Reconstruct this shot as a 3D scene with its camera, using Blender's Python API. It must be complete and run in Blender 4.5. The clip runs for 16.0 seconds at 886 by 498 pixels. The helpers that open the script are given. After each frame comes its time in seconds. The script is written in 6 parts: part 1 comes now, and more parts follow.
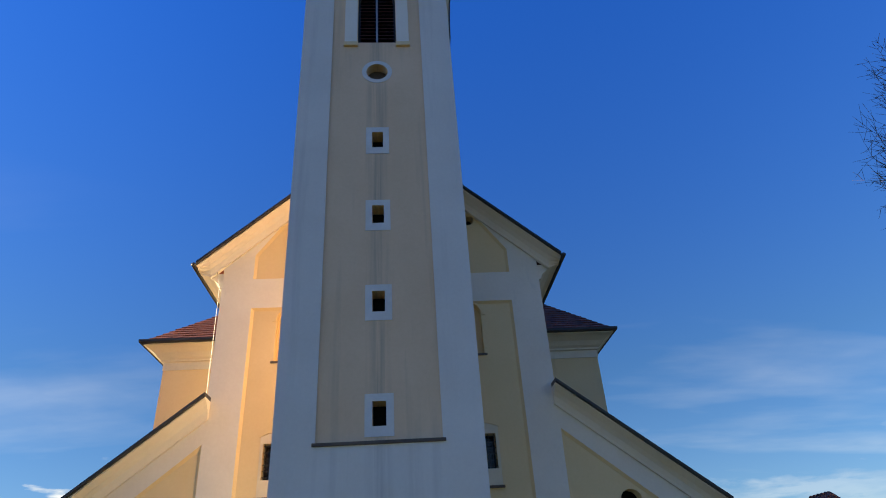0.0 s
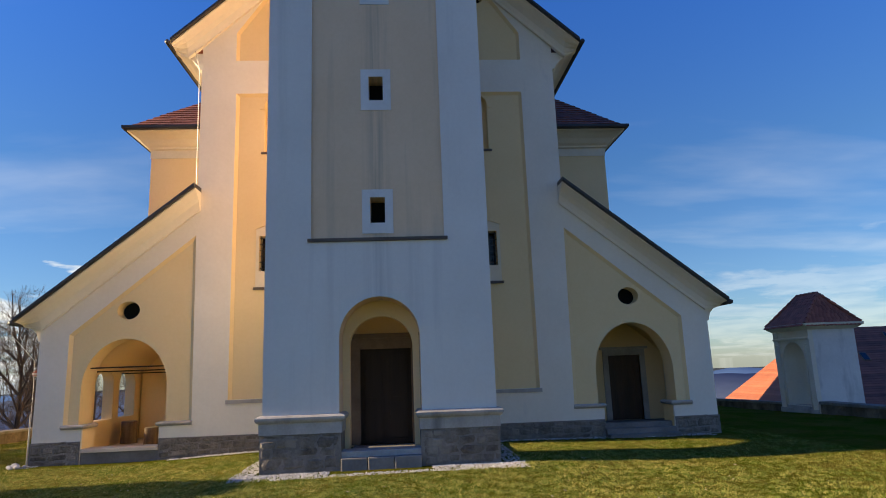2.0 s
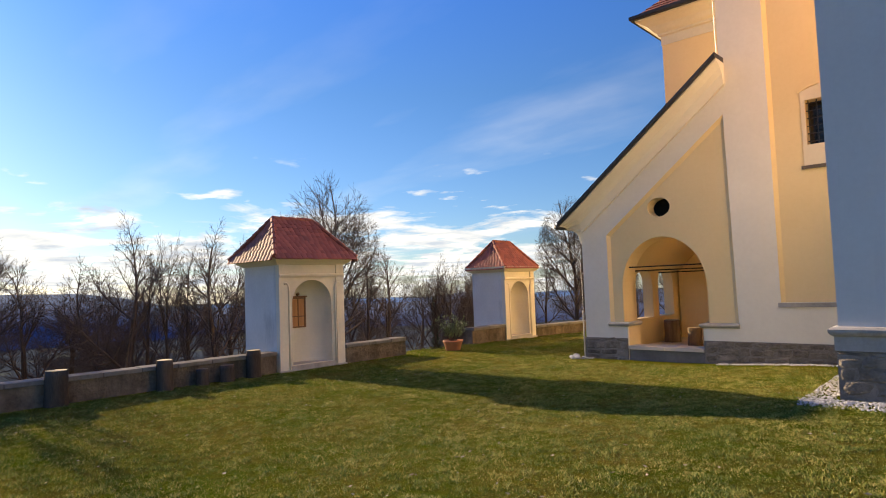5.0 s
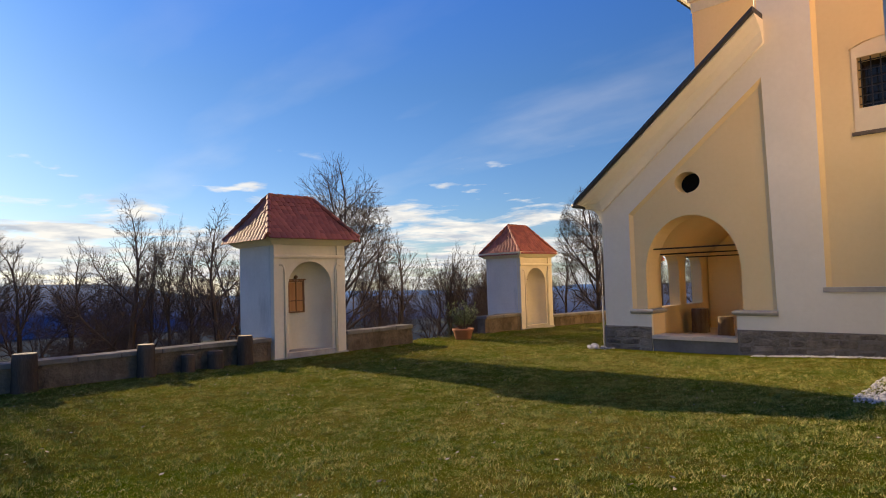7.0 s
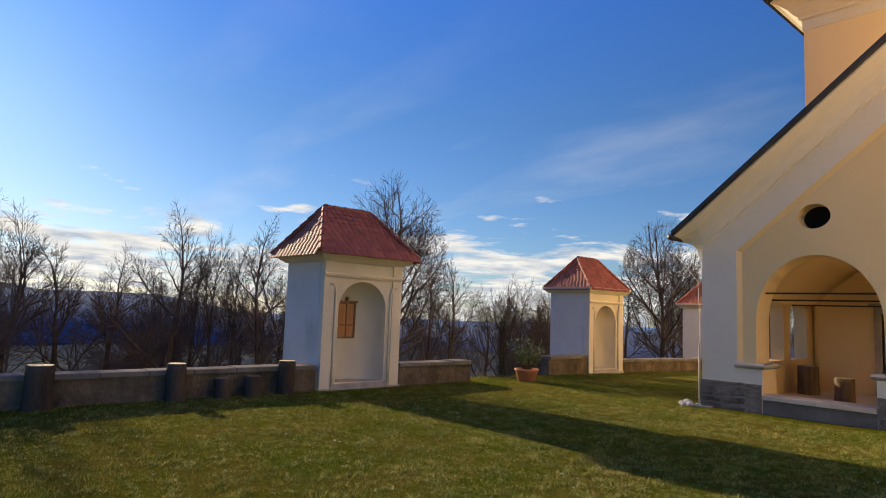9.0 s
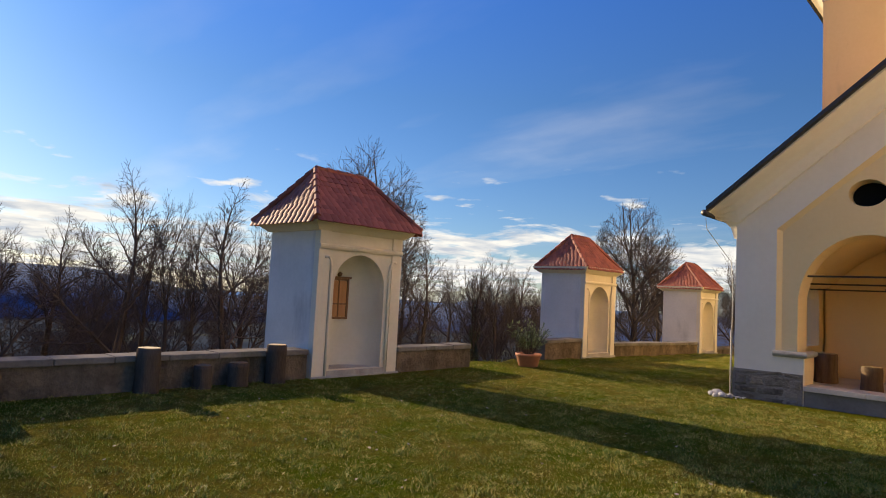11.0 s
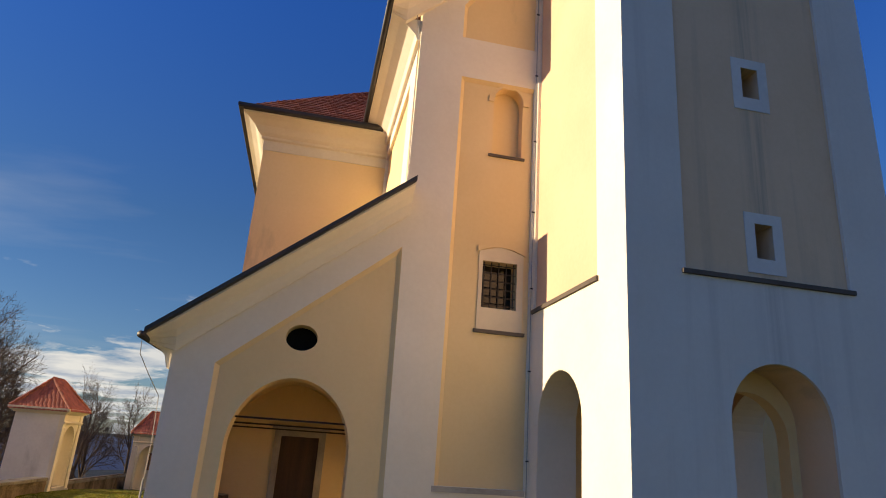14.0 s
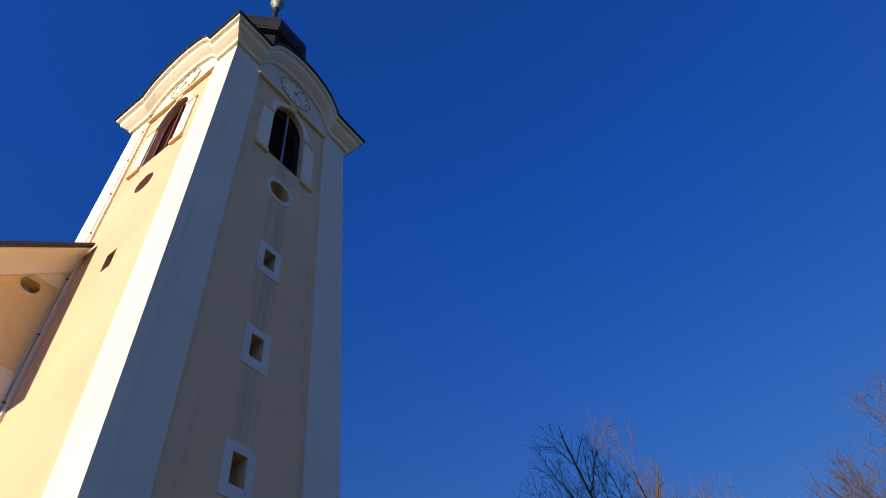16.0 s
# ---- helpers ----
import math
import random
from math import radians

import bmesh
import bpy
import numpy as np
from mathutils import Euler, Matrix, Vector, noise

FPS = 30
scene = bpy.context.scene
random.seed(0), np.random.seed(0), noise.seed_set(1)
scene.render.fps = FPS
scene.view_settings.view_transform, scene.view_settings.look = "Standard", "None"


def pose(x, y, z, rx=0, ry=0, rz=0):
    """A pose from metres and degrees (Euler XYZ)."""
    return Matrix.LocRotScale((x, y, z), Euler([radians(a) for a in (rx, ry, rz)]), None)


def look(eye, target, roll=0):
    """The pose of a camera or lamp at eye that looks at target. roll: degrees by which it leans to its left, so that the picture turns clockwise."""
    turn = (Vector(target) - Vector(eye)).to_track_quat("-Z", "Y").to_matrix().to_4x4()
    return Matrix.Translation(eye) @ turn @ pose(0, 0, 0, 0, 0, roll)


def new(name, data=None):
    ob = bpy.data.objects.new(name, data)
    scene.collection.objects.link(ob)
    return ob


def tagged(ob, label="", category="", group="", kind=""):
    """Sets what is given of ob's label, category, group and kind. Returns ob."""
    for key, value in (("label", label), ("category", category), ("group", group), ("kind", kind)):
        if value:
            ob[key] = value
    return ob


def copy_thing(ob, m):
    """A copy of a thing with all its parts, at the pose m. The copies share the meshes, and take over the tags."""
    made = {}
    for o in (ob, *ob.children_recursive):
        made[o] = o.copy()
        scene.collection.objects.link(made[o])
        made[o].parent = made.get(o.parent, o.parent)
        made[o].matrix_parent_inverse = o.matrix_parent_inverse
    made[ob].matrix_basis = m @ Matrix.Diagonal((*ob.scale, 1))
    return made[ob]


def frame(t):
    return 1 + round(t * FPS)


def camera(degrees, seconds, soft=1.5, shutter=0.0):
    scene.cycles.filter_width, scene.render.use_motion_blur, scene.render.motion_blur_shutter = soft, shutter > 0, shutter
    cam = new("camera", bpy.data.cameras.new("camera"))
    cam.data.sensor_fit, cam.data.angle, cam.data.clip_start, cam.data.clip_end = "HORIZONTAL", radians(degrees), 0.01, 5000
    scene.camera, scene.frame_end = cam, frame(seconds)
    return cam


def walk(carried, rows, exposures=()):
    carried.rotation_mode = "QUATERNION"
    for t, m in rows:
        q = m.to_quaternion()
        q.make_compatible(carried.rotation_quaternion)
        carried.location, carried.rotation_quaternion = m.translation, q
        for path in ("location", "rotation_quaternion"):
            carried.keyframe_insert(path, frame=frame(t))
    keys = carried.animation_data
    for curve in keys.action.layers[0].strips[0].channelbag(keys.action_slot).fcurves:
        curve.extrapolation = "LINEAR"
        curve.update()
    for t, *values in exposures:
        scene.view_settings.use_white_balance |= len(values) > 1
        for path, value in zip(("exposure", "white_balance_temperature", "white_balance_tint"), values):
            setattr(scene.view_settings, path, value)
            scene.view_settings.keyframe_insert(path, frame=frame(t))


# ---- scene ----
cam = camera(71.1, 16.0, soft=1.0)
PATH = [
    (0, (0.666, -16.872, 1.596), (0.806, -15.141, 2.589), -3.8),
    (0.5, (0.626, -16.549, 1.691), (0.68, -14.736, 2.535), -2.7),
    (1, (0.45, -16.202, 1.767), (0.445, -14.336, 2.487), -0.7),
    (1.5, (0.385, -15.847, 1.818), (0.53, -13.93, 2.37), -0.5),
    (2, (0.613, -15.56, 2.118), (0.744, -13.6, 2.496), -2.1),
    (2.5, (0.543, -15.235, 2.257), (0.633, -13.25, 2.483), -3.7),
    (3, (0.435, -14.999, 2.325), (0.107, -13.039, 2.551), -3.7),
    (3.5, (0.203, -14.559, 2.255), (-0.679, -12.775, 2.451), -1.5),
    (4, (0.044, -14.227, 2.18), (-1.164, -12.638, 2.309), -1.3),
    (4.5, (-0.149, -13.908, 2.16), (-1.466, -12.408, 2.287), -2.2),
    (4.7, (-0.255, -13.693, 2.162), (-1.597, -12.214, 2.285), -2.5),
    (6.8, (-1.011, -12.054, 1.841), (-2.336, -10.56, 1.947), 0.2),
    (7, (-1.111, -11.94, 1.828), (-2.512, -10.516, 1.927), -1.7),
    (7.5, (-1.635, -11.605, 1.845), (-3.12, -10.27, 1.961), -2.8),
    (8, (-2.125, -11.168, 1.846), (-3.677, -9.923, 2.05), 1.4),
    (8.5, (-2.473, -11.014, 1.817), (-4.047, -9.796, 2.013), 1.6),
    (8.7, (-2.738, -10.973, 1.816), (-4.268, -9.701, 2.019), 2.6),
    (10.8, (-5.416, -10.738, 1.729), (-6.823, -9.323, 1.866), 0.6),
    (11, (-5.65, -10.75, 1.728), (-7.026, -9.306, 1.867), 3.0),
    (11.5, (-6.277, -10.626, 1.684), (-7.483, -9.032, 1.761), 2.3),
    (12, (-6.822, -10.372, 1.606), (-7.855, -8.661, 1.677), 1.8),
    (12.5, (-7.391, -10.126, 1.672), (-8.128, -8.27, 1.789), 3.7),
    (13, (-7.92, -9.935, 1.783), (-8.361, -7.992, 1.954), 1.6),
    (13.5, (-8.174, -9.555, 1.878), (-8.323, -7.598, 2.263), 1.1),
    (14, (-7.92, -9.319, 2.189), (-7.546, -7.451, 2.797), 4.1),
    (14.5, (-7.913, -9.117, 2.45), (-7.127, -7.547, 3.407), -0.3),
    (14.7, (-7.841, -9.014, 2.546), (-7.022, -7.589, 3.685), -0.9),
    (15, (-7.606, -8.995, 2.632), (-6.755, -7.794, 3.986), -3.8),
    (15.5, (-7.261, -8.954, 2.724), (-6.325, -8.115, 4.28), -9.5),
    (16, (-7.041, -8.808, 2.703), (-5.895, -8.215, 4.231), -10.5),
]
EXPO = [(0, 1.24, 7250, 4), (1.0, 1.28, 7250, 5), (1.5, 1.24, 7250, 6), (2.0, 1.27, 7300, 6), (2.5, 1.44, 7500, 7), (3.5, 1.50, 7700, 8), (4.5, 1.40, 7600, 8), (7, 1.00, 7300, 9), (8, 0.92, 7250, 9),
        (11, 1.02, 7350, 9), (12.5, 1.38, 7450, 7), (13.5, 1.04, 7400, 7), (14.5, 0.44, 7000, 10), (16, 0.48, 6600, 9)]
walk(cam, [(t, look(eye, target, roll)) for t, eye, target, roll in PATH], EXPO)

# ---- world, sun, exposure ----
SUN_DIR = Vector((-0.954, 0.020, 0.298)).normalized()
world = bpy.data.worlds.new("sky")
scene.world = world
world.use_nodes = True
wn, wl = world.node_tree.nodes, world.node_tree.links
wn.clear()
w_out = wn.new("ShaderNodeOutputWorld")
w_bg = wn.new("ShaderNodeBackground")
sky = wn.new("ShaderNodeTexSky")
sky.sky_type = "NISHITA"
sky.sun_disc = False
sky.sun_elevation = math.asin(SUN_DIR.z)
sky.sun_rotation = math.atan2(SUN_DIR.x, SUN_DIR.y)
sky.altitude = 500.0
sky.air_density, sky.dust_density, sky.ozone_density = 1.0, 0.3, 4.0
w_bg.inputs["Strength"].default_value = 0.048
tint = wn.new("ShaderNodeMix")
tint.data_type, tint.blend_type = "RGBA", "MULTIPLY"
tint.inputs[0].default_value = 1.0
t_tc = wn.new("ShaderNodeTexCoord")
t_sep = wn.new("ShaderNodeSeparateXYZ")
wl.new(t_tc.outputs["Generated"], t_sep.inputs[0])
t_ramp = wn.new("ShaderNodeValToRGB")
t_ramp.color_ramp.elements[0].position, t_ramp.color_ramp.elements[0].color = 0.0, (0.88, 0.97, 1.20, 1)
t_ramp.color_ramp.elements[1].position, t_ramp.color_ramp.elements[1].color = 0.80, (0.27, 1.2, 3.0, 1)
t_mid = t_ramp.color_ramp.elements.new(0.30)
t_mid.color = (0.62, 0.98, 1.42, 1)
wl.new(t_sep.outputs[2], t_ramp.inputs[0])
wl.new(t_ramp.outputs[0], tint.inputs[7])
wl.new(sky.outputs[0], tint.inputs[6])
# clouds: a low bank over the hills and a few wisps, laid on a high level sheet
w_tc = wn.new("ShaderNodeTexCoord")
w_sep = wn.new("ShaderNodeSeparateXYZ")
wl.new(w_tc.outputs["Generated"], w_sep.inputs[0])


def w_math(op, a, b=0.0, c=0.0):
    n = wn.new("ShaderNodeMath")
    n.operation = op
    for sock, v in zip(n.inputs, (a, b, c)):
        if isinstance(v, bpy.types.NodeSocket):
            wl.new(v, sock)
        else:
            sock.default_value = v
    return n.outputs[0]


def w_ramp(fac, *stops):
    r = wn.new("ShaderNodeValToRGB")
    while len(r.color_ramp.elements) < len(stops):
        r.color_ramp.elements.new(0.5)
    for e, (p, v) in zip(r.color_ramp.elements, stops):
        e.position, e.color = p, (v, v, v, 1)
    wl.new(fac, r.inputs[0])
    return r.outputs[0]


lift = w_math("ADD", w_math("MAXIMUM", w_sep.outputs[2], 0.0), 0.10)
w_xyz = wn.new("ShaderNodeCombineXYZ")
wl.new(w_math("DIVIDE", w_sep.outputs[0], lift), w_xyz.inputs[0])
wl.new(w_math("DIVIDE", w_sep.outputs[1], lift), w_xyz.inputs[1])
puff = wn.new("ShaderNodeTexNoise")
puff.inputs["Scale"].default_value, puff.inputs["Detail"].default_value, puff.inputs["Roughness"].default_value = 1.15, 9.0, 0.60
puff.inputs["Distortion"].default_value = 0.4
wl.new(w_xyz.outputs[0], puff.inputs["Vector"])
wisp = wn.new("ShaderNodeTexNoise")
wisp.inputs["Scale"].default_value, wisp.inputs["Detail"].default_value = 0.8, 6.0
w_map = wn.new("ShaderNodeMapping")
w_map.inputs["Scale"].default_value = (0.55, 1.5, 1)
w_map.inputs["Rotation"].default_value = (0, 0, 0.7)
wl.new(w_xyz.outputs[0], w_map.inputs["Vector"])
wl.new(w_map.outputs[0], wisp.inputs["Vector"])
band = w_ramp(w_sep.outputs[2], (0.0, 0.80), (0.03, 1.0), (0.085, 0.92), (0.135, 0.70), (0.17, 0.0))
bank = w_ramp(w_math("MULTIPLY", puff.outputs["Fac"], band), (0.39, 0.0), (0.475, 1.0))
west = w_ramp(w_math("MULTIPLY_ADD", w_sep.outputs[0], 0.5, 0.5), (0.35, 1.0), (0.60, 0.22))
bank = w_math("MULTIPLY", bank, west)
fleck = wn.new("ShaderNodeTexNoise")
fleck.inputs["Scale"].default_value, fleck.inputs["Detail"].default_value = 2.4, 6.0
wl.new(w_xyz.outputs[0], fleck.inputs["Vector"])
fleck_band = w_ramp(w_sep.outputs[2], (0.05, 0.0), (0.09, 1.0), (0.17, 0.8), (0.22, 0.0))
flecks = w_math("MULTIPLY", w_ramp(fleck.outputs["Fac"], (0.63, 0.0), (0.72, 1.0)), w_math("MULTIPLY", fleck_band, west))
high = w_ramp(w_sep.outputs[2], (0.06, 0.0), (0.13, 0.34), (0.35, 0.20), (0.55, 0.0))
veil = w_math("MULTIPLY", w_ramp(wisp.outputs["Fac"], (0.54, 0.0), (0.82, 1.0)), high)
clouds = wn.new("ShaderNodeMix")
clouds.data_type = "RGBA"
wl.new(w_math("MAXIMUM", w_math("MAXIMUM", bank, flecks), veil), clouds.inputs[0])
wl.new(tint.outputs[2], clouds.inputs[6])
shade = wn.new("ShaderNodeValToRGB")
shade.color_ramp.elements[0].position, shade.color_ramp.elements[0].color = 0.42, (10.0, 10.2, 10.5, 1)
shade.color_ramp.elements[1].position, shade.color_ramp.elements[1].color = 0.66, (5.5, 6.4, 8.0, 1)
billow = wn.new("ShaderNodeTexNoise")
billow.inputs["Scale"].default_value, billow.inputs["Detail"].default_value = 2.6, 5.0
wl.new(w_xyz.outputs[0], billow.inputs["Vector"])
wl.new(billow.outputs["Fac"], shade.inputs[0])
wl.new(shade.outputs[0], clouds.inputs[7])
wl.new(clouds.outputs[2], w_bg.inputs["Color"])
wl.new(w_bg.outputs[0], w_out.inputs["Surface"])
sun = new("sun", bpy.data.lights.new("sun", "SUN"))
sun.data.energy, sun.data.angle, sun.data.color = 5.0, radians(0.55), (1.0, 0.80, 0.57)
sun.matrix_world = look(SUN_DIR * 60, (0, 0, 0))

# ---- materials ----


def mat_base(name, rough=0.8, metal=0.0):
    m = bpy.data.materials.new(name)
    m.use_nodes = True
    nt = m.node_tree
    b = nt.nodes["Principled BSDF"]
    b.inputs["Roughness"].default_value = rough
    b.inputs["Metallic"].default_value = metal
    if rough >= 0.94:
        b.inputs["Specular IOR Level"].default_value = 0.0
    return m, nt, b


def coords(nt, scale=(1, 1, 1)):
    geo = nt.nodes.new("ShaderNodeNewGeometry")
    mp = nt.nodes.new("ShaderNodeMapping")
    mp.inputs["Scale"].default_value = scale
    nt.links.new(geo.outputs["Position"], mp.inputs["Vector"])
    return mp.outputs[0]


def noise_tex(nt, vec, scale, detail=4.0, rough=0.55):
    n = nt.nodes.new("ShaderNodeTexNoise")
    n.inputs["Scale"].default_value = scale
    n.inputs["Detail"].default_value = detail
    n.inputs["Roughness"].default_value = rough
    nt.links.new(vec, n.inputs["Vector"])
    return n.outputs["Fac"]


def ramp(nt, fac, stops):
    r = nt.nodes.new("ShaderNodeValToRGB")
    e = r.color_ramp.elements
    while len(e) < len(stops):
        e.new(0.5)
    for k, (p, c) in zip(e, stops):
        k.position = p
        k.color = (*c, 1.0) if len(c) == 3 else c
    nt.links.new(fac, r.inputs[0])
    return r.outputs["Color"]


def blend(nt, fac, a, b, mode="MIX"):
    m = nt.nodes.new("ShaderNodeMix")
    m.data_type = "RGBA"
    m.blend_type = mode
    for sock, v in ((m.inputs[0], fac), (m.inputs[6], a), (m.inputs[7], b)):
        if isinstance(v, bpy.types.NodeSocket):
            nt.links.new(v, sock)
        else:
            sock.default_value = v if isinstance(v, float) else (*v, 1.0)
    return m.outputs[2]


def bump(nt, b, height, strength, dist):
    n = nt.nodes.new("ShaderNodeBump")
    n.inputs["Strength"].default_value = strength
    n.inputs["Distance"].default_value = dist
    nt.links.new(height, n.inputs["Height"])
    nt.links.new(n.outputs[0], b.inputs["Normal"])


def surface(name, dark, light, grain=8.0, big=0.6, rough=0.85, bump_s=0.3, bump_d=0.01, stretch=(1, 1, 1), dirt=None, dirt_at=0.62, metal=0.0, rand=0.0):
    """A base colour between two tones at two scales, with stains, fine relief and, on pieces, a tone of their own."""
    m, nt, b = mat_base(name, rough, metal)
    v = coords(nt, stretch)
    g = noise_tex(nt, v, grain, 6.0, 0.6)
    l = noise_tex(nt, v, big, 3.0, 0.5)
    fac = nt.nodes.new("ShaderNodeMath")
    fac.operation = "MULTIPLY_ADD"
    nt.links.new(g, fac.inputs[0])
    fac.inputs[1].default_value = 0.45
    nt.links.new(l, fac.inputs[2])
    col = ramp(nt, fac.outputs[0], [(0.45, dark), (0.95, light)])
    if dirt:
        d = noise_tex(nt, coords(nt, (stretch[0] * 1.3, stretch[1] * 1.3, stretch[2] * 0.35)), 0.9, 5.0, 0.6)
        mask = ramp(nt, d, [(dirt_at, (0, 0, 0)), (dirt_at + 0.18, (0.7, 0.7, 0.7))])
        col = blend(nt, mask, col, dirt)
    if rand:
        oi = nt.nodes.new("ShaderNodeObjectInfo")
        gi = nt.nodes.new("ShaderNodeNewGeometry")
        add = nt.nodes.new("ShaderNodeMath")
        add.operation = "ADD"
        nt.links.new(oi.outputs["Random"], add.inputs[0])
        nt.links.new(gi.outputs["Random Per Island"], add.inputs[1])
        fr = nt.nodes.new("ShaderNodeMath")
        fr.operation = "FRACT"
        nt.links.new(add.outputs[0], fr.inputs[0])
        tone = ramp(nt, fr.outputs[0], [(0.0, (1 - rand,) * 3), (1.0, (1 + rand * 0.6,) * 3)])
        col = blend(nt, 1.0, col, tone, "MULTIPLY")
    nt.links.new(col, b.inputs["Base Color"])
    bump(nt, b, g, bump_s, bump_d)
    return m


M_WHITE = surface("white_plaster", (0.755, 0.69, 0.575), (0.85, 0.785, 0.67), 9, 0.5, 0.9, 0.25, 0.008, dirt=(0.50, 0.48, 0.45), dirt_at=0.66)
M_YELLOW = surface("yellow_plaster", (0.76, 0.575, 0.305), (0.83, 0.64, 0.36), 9, 0.45, 0.9, 0.25, 0.008, dirt=(0.46, 0.37, 0.21), dirt_at=0.66)
M_CREAM = surface("cream_plaster", (0.66, 0.60, 0.47), (0.78, 0.72, 0.58), 10, 0.8, 0.9, 0.25, 0.008, dirt=(0.40, 0.37, 0.31), dirt_at=0.66)
M_PALE = surface("pale_plaster", (0.60, 0.585, 0.55), (0.74, 0.72, 0.68), 10, 0.8, 0.9, 0.25, 0.008, dirt=(0.30, 0.29, 0.27), dirt_at=0.56)
M_SURROUND = surface("warm_surround_plaster", (0.68, 0.58, 0.42), (0.77, 0.67, 0.50), 10, 0.8, 0.9, 0.25, 0.008, dirt=(0.42, 0.36, 0.27), dirt_at=0.64)
M_STONE = surface("grey_moulding_stone", (0.30, 0.28, 0.25), (0.48, 0.45, 0.41), 14, 1.4, 0.9, 0.4, 0.01, dirt=(0.13, 0.125, 0.115), dirt_at=0.58)
M_RUBBLE = surface("rubble_stone", (0.10, 0.085, 0.068), (0.31, 0.27, 0.22), 16, 2.6, 0.95, 1.0, 0.05, dirt=(0.36, 0.33, 0.28), dirt_at=0.52, rand=0.16)
M_STEP = surface("dark_step_stone", (0.13, 0.12, 0.11), (0.23, 0.215, 0.195), 14, 1.4, 0.9, 0.4, 0.012)
# oak door tones darkened further, to paint in the shade of the tower porch
M_SHADEDOOR = surface("porch_shade_door_wood", (0.012, 0.008, 0.006), (0.028, 0.018, 0.013), 18, 1.3, 0.6, 0.4, 0.006, stretch=(4, 4, 0.4))
M_MORTAR = surface("rubble_mortar", (0.15, 0.135, 0.115), (0.30, 0.27, 0.235), 20, 2.0, 0.95, 1.0, 0.05)
M_WALLSTONE = surface("parapet_stone", (0.085, 0.068, 0.048), (0.25, 0.195, 0.14), 10, 1.6, 0.95, 1.0, 0.05, dirt=(0.055, 0.052, 0.038), dirt_at=0.48)
M_COPING = surface("parapet_coping", (0.14, 0.13, 0.115), (0.27, 0.25, 0.215), 14, 1.4, 0.95, 0.5, 0.02, dirt=(0.10, 0.11, 0.06), dirt_at=0.55)
M_TILE = surface("red_clay_tile", (0.25, 0.070, 0.040), (0.38, 0.115, 0.066), 16, 1.2, 0.72, 0.35, 0.006, dirt=(0.15, 0.07, 0.05), dirt_at=0.6, rand=0.28)
M_OLDTILE = surface("dark_red_tile", (0.17, 0.05, 0.03), (0.27, 0.085, 0.05), 16, 1.2, 0.75, 0.35, 0.006, rand=0.3)
M_ORANGE = surface("orange_roof_tile", (0.29, 0.088, 0.042), (0.37, 0.12, 0.058), 9, 0.8, 0.8, 0.35, 0.006, rand=0.2)
M_METAL = surface("dark_roof_metal", (0.028, 0.028, 0.03), (0.055, 0.053, 0.052), 10, 0.8, 0.5, 0.1, 0.003, metal=0.3)
M_COPPER = surface("weathered_dome_metal", (0.012, 0.011, 0.011), (0.032, 0.029, 0.028), 6, 0.7, 0.5, 0.15, 0.004, metal=0.4)
M_PATINA = surface("green_patina", (0.14, 0.20, 0.17), (0.26, 0.33, 0.29), 12, 2.0, 0.6, 0.2, 0.003, metal=0.3)
M_DOOR = surface("dark_oak_door", (0.040, 0.022, 0.012), (0.085, 0.046, 0.026), 18, 1.3, 0.6, 0.4, 0.006, stretch=(4, 4, 0.4))
M_BROWN = surface("brown_wood", (0.16, 0.075, 0.03), (0.30, 0.15, 0.065), 22, 2.0, 0.55, 0.35, 0.004, stretch=(3, 3, 0.5))
M_ORANGEWOOD = surface("orange_wood_panel", (0.42, 0.19, 0.07), (0.55, 0.28, 0.12), 22, 2.0, 0.5, 0.3, 0.003, stretch=(3, 3, 0.5))
M_LOUVRE = surface("red_brown_louvre", (0.10, 0.028, 0.022), (0.16, 0.05, 0.04), 20, 2.0, 0.6, 0.2, 0.003)
M_IRON = surface("dark_iron", (0.02, 0.018, 0.017), (0.05, 0.042, 0.038), 20, 2.0, 0.5, 0.2, 0.002, metal=0.6)
M_BARK = surface("grey_brown_bark", (0.055, 0.042, 0.032), (0.13, 0.10, 0.075), 14, 1.0, 0.95, 0.8, 0.02, stretch=(3, 3, 0.6))
M_TWIG = surface("thin_twig", (0.070, 0.056, 0.047), (0.14, 0.115, 0.095), 6, 0.8, 0.95, 0.2, 0.01)
M_TWIGR = surface("brown_twig", (0.085, 0.066, 0.05), (0.16, 0.122, 0.088), 6, 0.8, 0.95, 0.2, 0.01)
M_CUT = surface("cut_wood", (0.34, 0.25, 0.13), (0.50, 0.39, 0.22), 18, 3.0, 0.85, 0.3, 0.005)
M_LOG = surface("log_wood", (0.10, 0.065, 0.035), (0.24, 0.16, 0.09), 16, 2.0, 0.9, 0.6, 0.015, stretch=(4, 4, 0.5))
M_IVY = surface("ivy_leaf", (0.020, 0.040, 0.012), (0.05, 0.09, 0.03), 9, 1.0, 0.5, 0.1, 0.004, rand=0.3)
M_OLEANDER = surface("long_green_leaf", (0.14, 0.20, 0.065), (0.27, 0.32, 0.11), 9, 1.0, 0.45, 0.1, 0.004, rand=0.35)
M_SHRUB = surface("brown_shrub_twig", (0.06, 0.048, 0.037), (0.12, 0.095, 0.072), 6, 0.5, 0.95, 0.2, 0.01, rand=0.3)
M_POT = surface("terracotta", (0.36, 0.13, 0.06), (0.50, 0.21, 0.11), 14, 2.0, 0.75, 0.2, 0.004)
M_GRAVEL = surface("pale_gravel", (0.34, 0.33, 0.31), (0.62, 0.60, 0.57), 25, 2.0, 0.9, 0.4, 0.01, rand=0.3)
